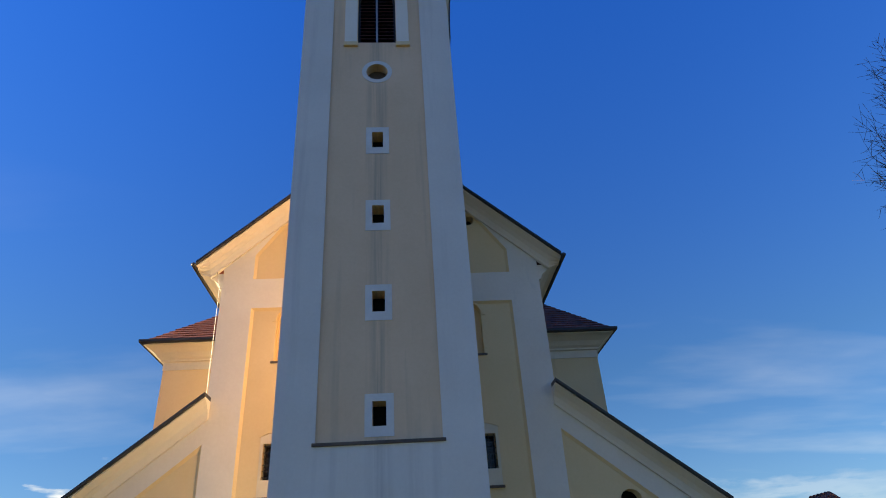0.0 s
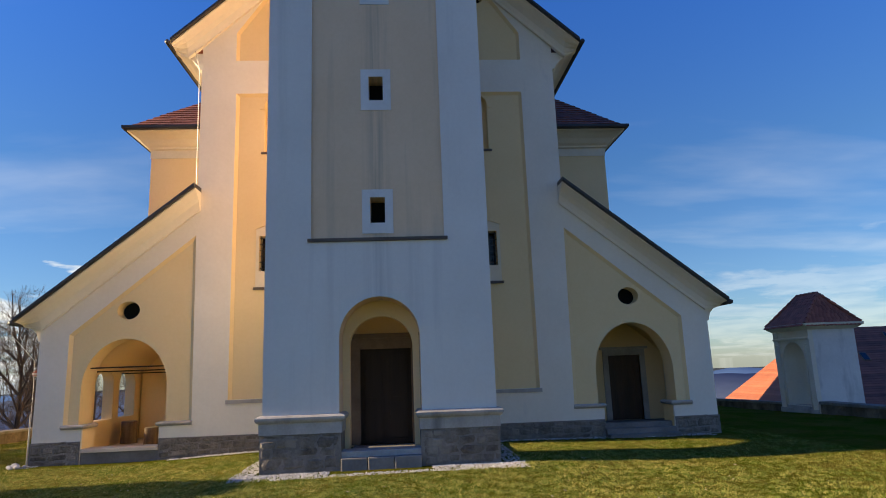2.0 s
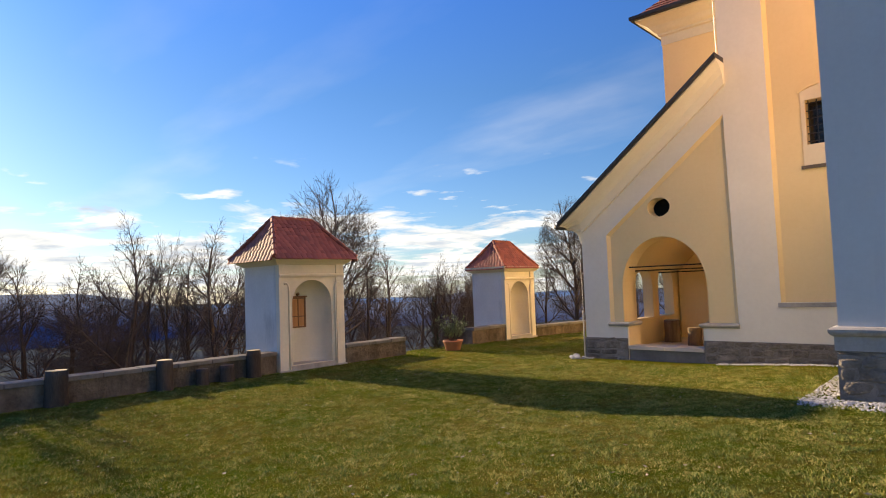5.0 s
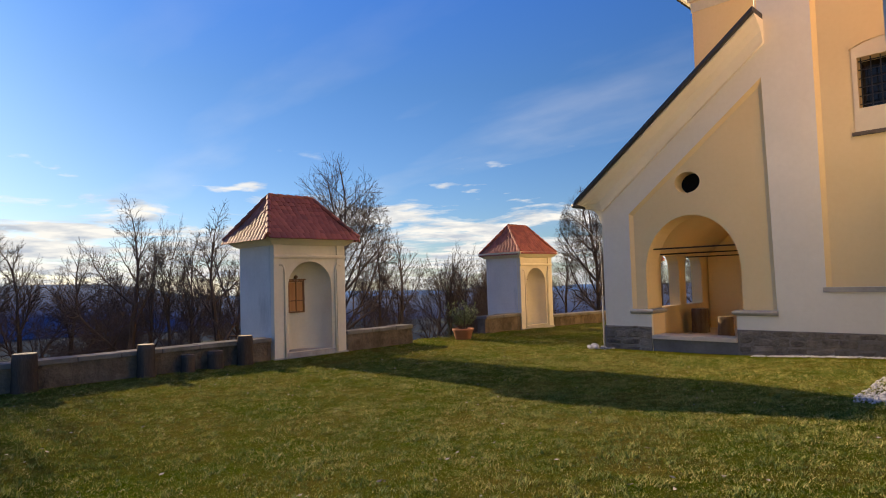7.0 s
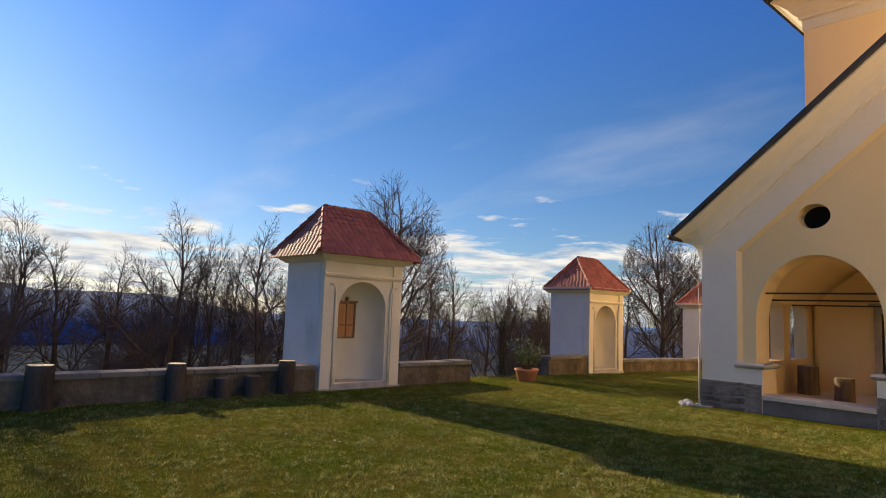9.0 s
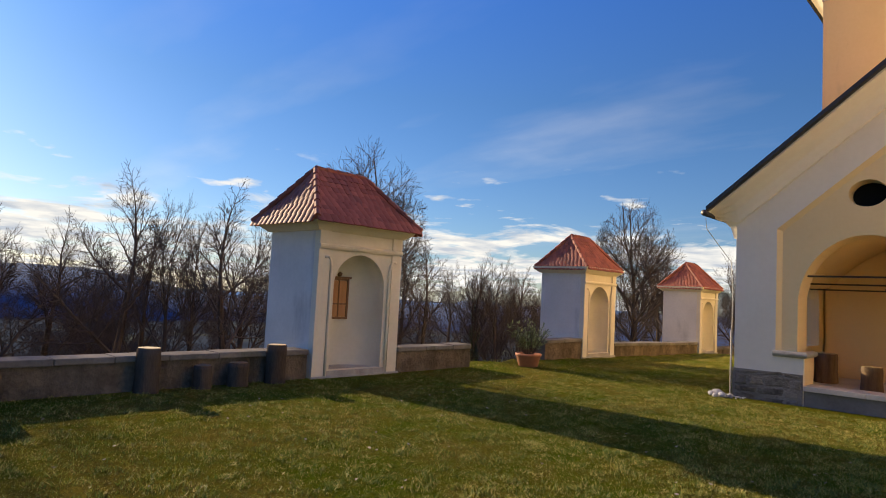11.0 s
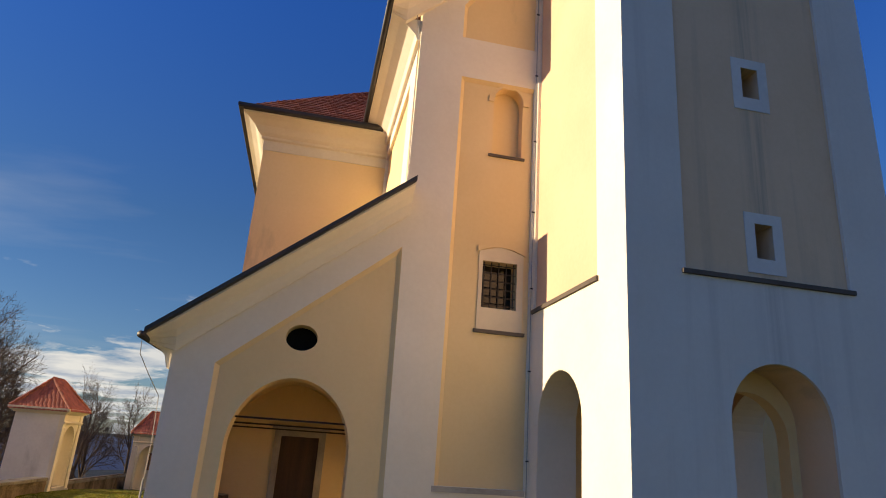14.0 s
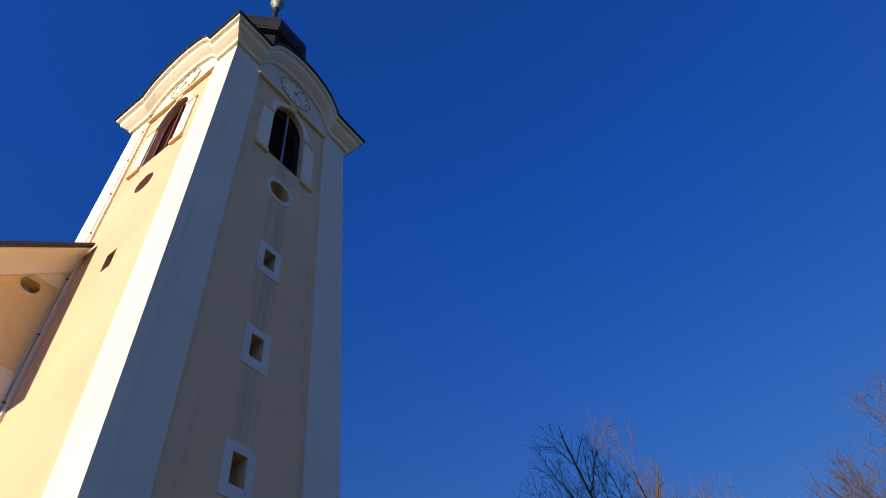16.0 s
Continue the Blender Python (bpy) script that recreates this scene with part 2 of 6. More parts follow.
M_FLOOR = surface("pale_stone_floor", (0.52, 0.45, 0.36), (0.70, 0.61, 0.49), 12, 1.0, 0.85, 0.3, 0.006)
# near-black for sheets that stand in for unlit space behind openings
M_DARK = surface("unlit_inside_black", (0.010, 0.010, 0.010), (0.02, 0.02, 0.02), 6, 1.0, 0.95, 0.1, 0.002)
M_LOUD = surface("grey_plastic", (0.25, 0.25, 0.25), (0.36, 0.36, 0.36), 10, 2, 0.5, 0.1, 0.002)
M_CLOCK = surface("dial_paint", (0.10, 0.10, 0.12), (0.15, 0.15, 0.17), 10, 2, 0.6, 0.1, 0.002)
M_ZINC = surface("zinc_pipe", (0.30, 0.29, 0.27), (0.44, 0.42, 0.40), 12, 2, 0.45, 0.1, 0.003, metal=0.5)
# the blue of both hill tones is distance haze put into the base colour
M_HILL = surface("haze_blue_wooded_hill", (0.060, 0.085, 0.135), (0.095, 0.125, 0.19), 0.02, 0.003, 1.0, 0.0, 0.01)
M_HILL2 = surface("haze_blue_farther_hill", (0.08, 0.15, 0.27), (0.11, 0.19, 0.32), 0.02, 0.003, 1.0, 0.0, 0.01)


M_PORTAL = surface("brown_portal_stone", (0.13, 0.095, 0.065), (0.22, 0.17, 0.12), 14, 1.4, 0.85, 0.3, 0.01)
M_SILL = surface("dark_sill_stone", (0.07, 0.055, 0.045), (0.13, 0.105, 0.085), 14, 1.4, 0.8, 0.3, 0.01)


def streaked(name, dark, light, stain):
    """Plaster with grey rain streaks running down the middle under the openings."""
    m = surface(name, dark, light, 9, 0.45, 0.9, 0.25, 0.008)
    nt = m.node_tree
    b = nt.nodes["Principled BSDF"]
    col = b.inputs["Base Color"].links[0].from_socket
    v = coords(nt)
    sep = nt.nodes.new("ShaderNodeSeparateXYZ")
    nt.links.new(v, sep.inputs[0])
    ab = nt.nodes.new("ShaderNodeMath")
    ab.operation = "ABSOLUTE"
    nt.links.new(sep.outputs[0], ab.inputs[0])
    mid = ramp(nt, ab.outputs[0], [(0.05, (1, 1, 1)), (0.42, (0, 0, 0))])
    run = noise_tex(nt, coords(nt, (7, 1, 0.16)), 1.0, 4.0, 0.6)
    lo = ramp(nt, run, [(0.36, (0, 0, 0)), (0.68, (0.62, 0.62, 0.62))])
    wide = ramp(nt, noise_tex(nt, coords(nt, (2.2, 1, 0.12)), 1.0, 5.0, 0.6), [(0.54, (0, 0, 0)), (0.80, (0.35, 0.35, 0.35))])
    fac = blend(nt, 1.0, blend(nt, 1.0, mid, lo, "MULTIPLY"), wide, "ADD")
    nt.links.new(blend(nt, fac, col, stain), b.inputs["Base Color"])
    return m


M_STREAK = streaked("yellow_plaster_streaked", (0.71, 0.505, 0.32), (0.79, 0.575, 0.38), (0.26, 0.23, 0.18))
M_TOWER = surface("peach_tower_plaster", (0.63, 0.430, 0.285), (0.71, 0.50, 0.345), 9, 0.45, 0.9, 0.25, 0.008, dirt=(0.46, 0.36, 0.25), dirt_at=0.66)
M_WSTREAK = streaked("white_plaster_streaked", (0.65, 0.62, 0.565), (0.74, 0.71, 0.65), (0.40, 0.38, 0.355))


def glass_mat():
    m, nt, b = mat_base("dark_window_glass", 0.08)
    b.inputs["Base Color"].default_value = (0.012, 0.013, 0.015, 1)
    n = noise_tex(nt, coords(nt), 3.0, 2.0)
    bump(nt, b, n, 0.05, 0.01)
    return m


M_GLASS = glass_mat()


def lawn_mat():
    m, nt, b = mat_base("winter_lawn", 0.95)
    v = coords(nt)
    fine = noise_tex(nt, v, 48.0, 8.0, 0.85)
    mid = noise_tex(nt, v, 3.2, 5.0, 0.65)
    big = noise_tex(nt, v, 0.55, 4.0, 0.6)
    green = ramp(nt, fine, [(0.36, (0.012, 0.022, 0.002)), (0.62, (0.115, 0.165, 0.010))])
    straw = ramp(nt, fine, [(0.36, (0.030, 0.026, 0.004)), (0.64, (0.25, 0.20, 0.04))])
    mix = nt.nodes.new("ShaderNodeMath")
    mix.operation = "MULTIPLY_ADD"
    nt.links.new(mid, mix.inputs[0])
    mix.inputs[1].default_value = 0.55
    nt.links.new(big, mix.inputs[2])
    col = blend(nt, ramp(nt, mix.outputs[0], [(0.62, (0, 0, 0)), (0.95, (1, 1, 1))]), green, straw)
    # beyond the terrace: brown winter woodland, then low fields with blue distance haze in their colour
    sep = nt.nodes.new("ShaderNodeSeparateXYZ")
    nt.links.new(v, sep.inputs[0])
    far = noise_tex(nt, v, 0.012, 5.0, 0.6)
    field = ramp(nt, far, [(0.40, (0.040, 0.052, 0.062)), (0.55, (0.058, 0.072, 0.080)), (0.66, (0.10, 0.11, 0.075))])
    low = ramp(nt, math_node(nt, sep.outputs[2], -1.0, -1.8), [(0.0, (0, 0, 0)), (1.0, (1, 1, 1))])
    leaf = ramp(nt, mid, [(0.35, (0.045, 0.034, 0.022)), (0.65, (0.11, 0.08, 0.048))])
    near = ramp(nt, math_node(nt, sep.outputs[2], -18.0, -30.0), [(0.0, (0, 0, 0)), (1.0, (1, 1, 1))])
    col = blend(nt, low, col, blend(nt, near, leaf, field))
    nt.links.new(col, b.inputs["Base Color"])
    tuft = noise_tex(nt, v, 9.0, 5.0, 0.7)
    relief = nt.nodes.new("ShaderNodeMath")
    relief.operation = "MULTIPLY_ADD"
    nt.links.new(tuft, relief.inputs[0])
    relief.inputs[1].default_value = 0.9
    nt.links.new(fine, relief.inputs[2])
    bump(nt, b, relief.outputs[0], 1.0, 0.07)
    return m


def math_node(nt, sock, lo, hi):
    r = nt.nodes.new("ShaderNodeMapRange")
    nt.links.new(sock, r.inputs[0])
    r.inputs[1].default_value, r.inputs[2].default_value = lo, hi
    return r.outputs[0]


M_LAWN = lawn_mat()

# ---- mesh helpers ----
from mathutils.geometry import tessellate_polygon


def mesh_ob(name, bm, material, parent=None, label="", smooth=False):
    me = bpy.data.meshes.new(name)
    bmesh.ops.recalc_face_normals(bm, faces=bm.faces)
    bm.to_mesh(me)
    bm.free()
    me.materials.append(material)
    if smooth:
        for p in me.polygons:
            p.use_smooth = True
    ob = new(name, me)
    if parent:
        ob.parent = parent
    if label:
        tagged(ob, label)
    return ob


def part(name, bm, material, parent, label="", smooth=False):
    return mesh_ob(name, bm, material, parent, label, smooth)


def thing(name, loc=(0, 0, 0), label="", category="", group="", kind=""):
    ob = new(name)
    ob.location = loc
    return tagged(ob, label, category, group, kind)


def box(bm, x0, x1, y0, y1, z0, z1):
    r = bmesh.ops.create_cube(bm, size=1.0, matrix=Matrix.Translation(((x0 + x1) / 2, (y0 + y1) / 2, (z0 + z1) / 2)) @ Matrix.Diagonal((x1 - x0, y1 - y0, z1 - z0, 1)))
    return r["verts"]


def boxes(*rows, bevel=0.0):
    bm = bmesh.new()
    for r in rows:
        box(bm, *r)
    if bevel:
        bmesh.ops.bevel(bm, geom=bm.edges[:], offset=bevel, segments=2, affect="EDGES", profile=0.6)
    return bm


def slab(loops, place, w0, w1, bm=None):
    """A plate with holes: loops in (u, v), laid out by place(u, v, w), from depth w0 to w1."""
    bm = bm or bmesh.new()
    flat = [p for loop in loops for p in loop]
    tris = tessellate_polygon([[Vector((u, v, 0)) for u, v in loop] for loop in loops])
    a = [bm.verts.new(place(u, v, w0)) for u, v in flat]
    b = [bm.verts.new(place(u, v, w1)) for u, v in flat]
    for t in tris:
        try:
            bm.faces.new([a[i] for i in t])
            bm.faces.new([b[i] for i in reversed(t)])
        except ValueError:
            pass
    n = 0
    for loop in loops:
        k = len(loop)
        for i in range(k):
            j = (i + 1) % k
            bm.faces.new((a[n + i], a[n + j], b[n + j], b[n + i]))
        n += k
    return bm


def splay(outer, inner, place, depth):
    """The sloping border of a recessed field: from its outer edge, flush with the wall, down to the field. Points that both loops share carry none."""
    bm = bmesh.new()
    same = [a == b for a, b in zip(outer, inner)]
    a = [bm.verts.new(place(u, v, depth if k else 0.002)) for (u, v), k in zip(outer, same)]
    b = [bm.verts.new(place(u, v, depth)) for u, v in inner]
    for k in range(len(a)):
        j = (k + 1) % len(a)
        if not (same[k] or same[j]):
            bm.faces.new((a[k], a[j], b[j], b[k]))
    return bm


def rect(u0, u1, v0, v1):
    return [(u0, v0), (u1, v0), (u1, v1), (u0, v1)]


def oval(u, v, ru, rv, n=28):
    return [(u + ru * math.cos(2 * math.pi * i / n), v + rv * math.sin(2 * math.pi * i / n)) for i in range(n)]


def arch(u0, u1, v0, spring, top, n=18):
    """An opening with an elliptic head, from its foot at v0."""
    c, r = (u0 + u1) / 2, (u1 - u0) / 2
    return [(u0, v0), (u1, v0)] + [(c + r * math.cos(math.pi * i / n), spring + (top - spring) * math.sin(math.pi * i / n)) for i in range(n + 1)]


def sweep(bm, pts, profile, closed=False, cap=True):
    """A moulding: profile points (out, up) carried along pts (x, y, z, nx, ny): out is along n, up is z."""
    rings = [[bm.verts.new((x + nx * o, y + ny * o, z + u)) for o, u in profile] for x, y, z, nx, ny in pts]
    k = len(profile)
    pairs = list(zip(rings, rings[1:])) + ([(rings[-1], rings[0])] if closed else [])
    for r0, r1 in pairs:
        for i in range(k):
            j = (i + 1) % k
            bm.faces.new((r0[i], r0[j], r1[j], r1[i]))
    if cap and not closed:
        bm.faces.new(rings[0])
        bm.faces.new(list(reversed(rings[-1])))
    return bm


def tube(bm, pts, radii, sides=6):
    """A tapered tube through pts."""
    rings = []
    for i, p in enumerate(pts):
        d = (Vector(pts[min(i + 1, len(pts) - 1)]) - Vector(pts[max(i - 1, 0)])).normalized()
        side = d.cross(Vector((0.3, 0.2, 1)) if abs(d.z) < 0.9 else Vector((1, 0, 0))).normalized()
        up = side.cross(d)
        rings.append([bm.verts.new(Vector(p) + radii[i] * (math.cos(2 * math.pi * k / sides) * side + math.sin(2 * math.pi * k / sides) * up)) for k in range(sides)])
    for r0, r1 in zip(rings, rings[1:]):
        for k in range(sides):
            bm.faces.new((r0[k], r0[(k + 1) % sides], r1[(k + 1) % sides], r1[k]))
    bm.faces.new(list(reversed(rings[0])))
    bm.faces.new(rings[-1])
    return bm


def lathe(bm, profile, sides=24, at=(0, 0, 0), squash=None):
    """A turned shape: profile of (radius, z)."""
    rings = []
    for r, z in profile:
        ring = []
        for k in range(sides):
            a = 2 * math.pi * (k + 0.5) / sides
            f = squash(a) if squash else 1.0
            ring.append(bm.verts.new((at[0] + r * f * math.cos(a), at[1] + r * f * math.sin(a), at[2] + z)))
        rings.append(ring)
    for r0, r1 in zip(rings, rings[1:]):
        for k in range(sides):
            bm.faces.new((r0[k], r0[(k + 1) % sides], r1[(k + 1) % sides], r1[k]))
    bm.faces.new(list(reversed(rings[0])))
    bm.faces.new(rings[-1])
    return bm


# ---- ground ----


def clamp01(v):
    return max(0.0, min(1.0, v))


def soft(v):
    v = clamp01(v)
    return v * v * (3 - 2 * v)


def ground_z(x, y):
    """The terrace: highest on the open lawn before the church, lower towards the parapet and to the north; the hillside past it."""
    z = -0.17 - 0.16 * soft((-x - 3.0) / 5.0) - 0.05 * soft((-x - 10.0) / 7.0) - 0.08 * soft((x - 3.0) / 6.0)
    z += 0.32 * soft((-y - 2.5) / 12.0) * soft((x + 13.0) / 13.0)
    z -= (0.28 * soft((y - 4.0) / 20.0) + 0.85 * soft((y - 20.0) / 16.0)) * soft((abs(x) - 6.0) / 10.0)
    z += 0.025 * math.sin(x * 0.55 + 0.4) * math.cos(y * 0.45)
    edge = max(-18.6 - x, x - 19.2, y - 36.5, -y - 60.0, 0.0)
    if edge > 0:
        z -= min(75.0, 0.5 * min(edge, 2.0) + 0.22 * edge + 0.0016 * edge * edge)
        z += min(edge * 0.05, 6.0) * noise.noise((x * 0.012, y * 0.012, 0.3))
    return z


def build_ground():
    nr, na = 130, 180
    radii = [0.35 * (1.082 ** i) - 0.35 for i in range(1, nr + 1)]
    verts = [(-6.0, -4.0, ground_z(-6, -4))]
    for r in radii:
        for k in range(na):
            a = 2 * math.pi * k / na
            x, y = -6 + r * math.cos(a), -4 + r * math.sin(a)
            verts.append((x, y, ground_z(x, y)))
    faces = [(0, 1 + k, 1 + (k + 1) % na) for k in range(na)]
    for i in range(nr - 1):
        for k in range(na):
            a, b = 1 + i * na + k, 1 + i * na + (k + 1) % na
            faces.append((a, a + na, b + na, b))
    me = bpy.data.meshes.new("ground")
    me.from_pydata(verts, [], faces)
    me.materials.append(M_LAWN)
    for p in me.polygons:
        p.use_smooth = True
    return tagged(new("ground", me), "short winter lawn, green and straw-coloured, falling to a wooded valley", "ground", kind="structure")


build_ground()


def far_hills(name, dist, base, az0, az1, peaks, material, label, seed):
    """A long ridge: height over azimuth from a few broad humps."""
    bm = bmesh.new()
    n = 160
    rows = []
    for i in range(n + 1):
        az = radians(az0 + (az1 - az0) * i / n)
        h = base
        for c, wdt, hh in peaks:
            h += hh * math.exp(-(((math.degrees(az) - c) / wdt) ** 2))
        h += dist * 0.003 * noise.noise((math.degrees(az) * 0.35, seed, 0)) + dist * 0.0012 * noise.noise((math.degrees(az) * 1.7, seed, 3))
        rows.append([bm.verts.new((math.sin(az) * d, math.cos(az) * d, z)) for d, z in ((dist * 0.72, -150), (dist * 0.86, h * 0.45 - 60), (dist, h), (dist * 1.05, -150))])
    for r0, r1 in zip(rows, rows[1:]):
        for k in range(3):
            bm.faces.new((r0[k], r0[k + 1], r1[k + 1], r1[k]))
    return tagged(mesh_ob(name, bm, material, smooth=True), label, "hills", kind="structure")


# two far ridges, their haze painted as blue colour
far_hills("backdrop_hills", 1500, -33, -140, 75, [(-88, 9, 60), (-74, 7, 42), (-40.5, 3, 20), (-115, 14, 40), (-20, 9, 12), (45, 12, 10)], M_HILL, "wooded hills beyond the valley, distance haze painted in as blue", 3)
far_hills("backdrop_mountains", 3600, -82, -140, 75, [(-55, 12, 40), (-30, 8, 34), (28.6, 2.2, 30), (33, 4, 24), (24, 2.5, 14), (40, 5, 20)], M_HILL2, "mountain range on the horizon, distance haze painted in as blue", 8)

# ---- church tower ----
T = 2.83      # half width of the tower
TD = 5.66     # its depth
TOP = 25.20   # underside of its cornice
TW = 0.9      # wall thickness

tower = thing("church_tower", (0, 0, 0), "tall square bell tower, white plaster with yellow recessed panels", "tower")


def t_front(u, v, w):
    return (u, w, v)


def t_left(u, v, w):
    return (-T + w, u, v)


def t_right(u, v, w):
    return (T - w, u, v)


def t_back(u, v, w):
    return (u, TD - w, v)


WIN_Z = (6.20, 9.57, 12.68, 15.78)
OC_Z = 19.05
LV0, LVS, LVT, LVW = 20.62, 23.15, 24.32, 0.74


def head(c):
    """The wall's upper edge: level, with a round gable over the clock."""
    r = 1.75
    return [(c + T, TOP)] + [(c + r * math.cos(math.pi * i / 20), TOP + 1.75 * math.sin(math.pi * i / 20)) for i in range(21)] + [(c - T, TOP)]


def tower_face(place, c, kind, wi, ci):
    """One face: yellow core, white strips in front, openings through both."""
    openings = [arch(c - LVW, c + LVW, LV0, LVS, LVT), oval(c, OC_Z, 0.40, 0.40)]
    if kind == "front":
        openings += [rect(c - 0.19, c + 0.19, z - 0.34, z + 0.34) for z in WIN_Z]
        foot = [(c - T, 0), (c - 1.0, 0), (c - 1.0, 2.95)] + [(c - 1.0 * math.cos(math.pi * i / 18), 2.95 + 1.0 * math.sin(math.pi * i / 18)) for i in range(1, 18)] + [(c + 1.0, 2.95), (c + 1.0, 0), (c + T, 0)]
    elif kind == "side":
        openings += [rect(c - 0.19, c + 0.19, z - 0.34, z + 0.34) for z in (15.50,)]
        foot = [(c - T, 0), (1.8, 0), (1.8, 2.85)] + [(2.95 - 1.15 * math.cos(math.pi * i / 18), 2.85 + 1.05 * math.sin(math.pi * i / 18)) for i in range(1, 18)] + [(4.1, 2.85), (4.1, 0), (c + T, 0)]
    else:
        foot = [(c - T, 0), (c + T, 0)]
    outline = [(max(c - T + wi, min(c + T - wi, u)), v) for u, v in foot + head(c)]
    inner = [(max(c - T + ci, min(c + T - ci, u)), v) for u, v in foot + head(c)]
    core = part("wall", slab([inner] + openings, place, 0.07, TW), M_STREAK if kind == "front" else M_TOWER, tower, "pale yellow plaster wall")
    panel = [(c - 1.7, 5.45), (c + 1.7, 5.45), (c + 1.7, 24.72), (c - 1.7, 24.72)]
    part("corner_strip", slab([outline, panel], place, 0.0, 0.066), M_WSTREAK if kind == "front" else M_WHITE, tower, "white plaster corner strips")
    return core


tower_face(t_front, 0.0, "front", 0.0, 0.075)
tower_face(t_left, TD / 2, "side", 0.067, 0.905)
tower_face(t_right, TD / 2, "side", 0.067, 0.905)
tower_face(t_back, 0.0, "back", 0.0, 0.075)

# plinth and base moulding, broken by the arches
PROF = [(-0.04, 0.0), (0.07, 0.0), (0.07, 0.26), (0.12, 0.29), (0.15, 0.34), (0.15, 0.39), (0.10, 0.43), (-0.04, 0.45)]
runs = [
    [(-1.0, 0.9), (-1.0, 0.0), (-T, 0.0), (-T, 1.8), (-T + 0.9, 1.8)],
    [(-T + 0.9, 4.1), (-T, 4.1), (-T, 4.70)],
    [(T - 0.9, 1.8), (T, 1.8), (T, 0.0), (1.0, 0.0), (1.0, 0.9)],
    [(T, 4.70), (T, 4.1), (T - 0.9, 4.1)],
]


def offset_run(run):
    """Corner points with mitred outward normals; the outside lies to the right of the way."""
    out = []
    for i, (x, y) in enumerate(run):
        n = Vector((0, 0))
        segs = ([(run[i - 1], run[i])] if i else []) + ([(run[i], run[i + 1])] if i + 1 < len(run) else [])
        for a, b in segs:
            d = Vector((b[0] - a[0], b[1] - a[1])).normalized()
            n += Vector((-d.y, d.x)) * SIDE
        out.append((x, y, n.x, n.y))
    return out


for SIDE, run in zip((1, 1, 1, 1), runs):
    path = [(x, y, 0.70, nx, ny) for x, y, nx, ny in offset_run(run)]
    part("base_moulding", sweep(bmesh.new(), path, PROF), M_STONE, tower, "grey weathered stone base moulding")
    low = [(x, y, -0.35, nx, ny) for x, y, nx, ny in offset_run(run)]
    part("plinth", sweep(bmesh.new(), low, [(-0.03, 0.0), (0.045, 0.0), (0.045, 1.045), (-0.03, 1.045)]), M_MORTAR, tower, "rubble stone plinth")
part("porch_floor", boxes((-0.985, 0.985, 0.62, 4.6, -0.4, -0.10)), M_STEP, tower, "grey stone porch floor")
part("threshold", boxes((-0.985, 0.985, 0.03, 0.61, -0.35, 0.25), bevel=0.02), M_STONE, tower, "worn grey stone threshold")
for k in range(3):
    part("step", boxes((-0.95 + k * 0.635, -0.325 + k * 0.635 + 0.005 * k, -0.17 - 0.02 * k, 0.025, -0.35, 0.11 + 0.008 * k), bevel=0.03), M_STEP, tower, "grey stone step")
for sx in (-1, 1):
    part("threshold_side", boxes((*sorted((sx * (T - 0.03), sx * 1.155)), 1.87, 4.03, -0.3, 0.10), bevel=0.012), M_STEP, tower)
# vault and inner walls of the porch
part("porch_vault", slab([[(-T + 0.92, 4.0), (T - 0.92, 4.0), (T - 0.92, 4.35), (-T + 0.92, 4.35)]], t_front, 0.91, 4.65), M_YELLOW, tower)
part("porch_back_wall", slab([rect(-T + 0.91, T - 0.91, -0.3, 4.0), rect(-0.86, 0.86, -0.1, 2.83)], t_front, 4.52, 4.66), M_YELLOW, tower)
portal = part("portal_frame", slab([rect(-1.08, 1.08, -0.1, 3.12), rect(-0.80, 0.80, -0.1, 2.80)], t_front, 4.36, 4.62), M_PORTAL, tower, "brown-grey stone portal frame")
part("portal_lintel", boxes((-1.16, 1.16, 4.30, 4.515, 3.122, 3.28), bevel=0.03), M_PORTAL, portal)
tdoor = part("door", boxes((-0.80, 0.80, 4.58, 4.655, -0.1, 2.80)), M_SHADEDOOR, tower, "closed dark oak double door, porch shade put into its colour")
for sx in (-1, 1):
    for z0, z1 in ((0.05, 1.15), (1.30, 2.62)):
        part("door_panel", boxes((sx * 0.40 - 0.28, sx * 0.40 + 0.28, 4.555, 4.578, z0, z1), bevel=0.008), M_SHADEDOOR, tdoor)

part("inner_arch", slab([[(-0.99, -0.1), (-0.99, 2.95)] + [(-0.99 * math.cos(math.pi * i / 18), 2.95 + 0.99 * math.sin(math.pi * i / 18)) for i in range(1, 18)] + [(0.99, 2.95), (0.99, -0.1), (0.82, -0.1), (0.82, 2.74)] + [(0.82 * math.cos(math.pi * i / 18), 2.74 + 0.80 * math.sin(math.pi * i / 18)) for i in range(1, 18)] + [(-0.82, 2.74), (-0.82, -0.1)]], t_front, 0.905, 1.20), M_YELLOW, tower, "yellow inner arch")

# white lining of the side arches
for f in (t_left, t_right):
    ring = [[(2.95 - r * math.cos(math.pi * i / 18), 2.85 + (r - 0.10) * math.sin(math.pi * i / 18)) for i in range(19)] for r in (1.147, 1.13)]
    lining = [(1.803, 1.16)] + ring[0] + [(4.097, 1.16), (4.08, 1.16)] + ring[1][::-1] + [(1.82, 1.16)]
    part("arch_lining", slab([lining], f, 0.004, 0.9), M_WHITE, tower, "white plaster arch lining")

# sills under the panels
part("sill", boxes((-1.78, 1.78, -0.05, 0.066, 5.37, 5.46), bevel=0.012), M_SILL, tower, "dark grey stone sill ledge")
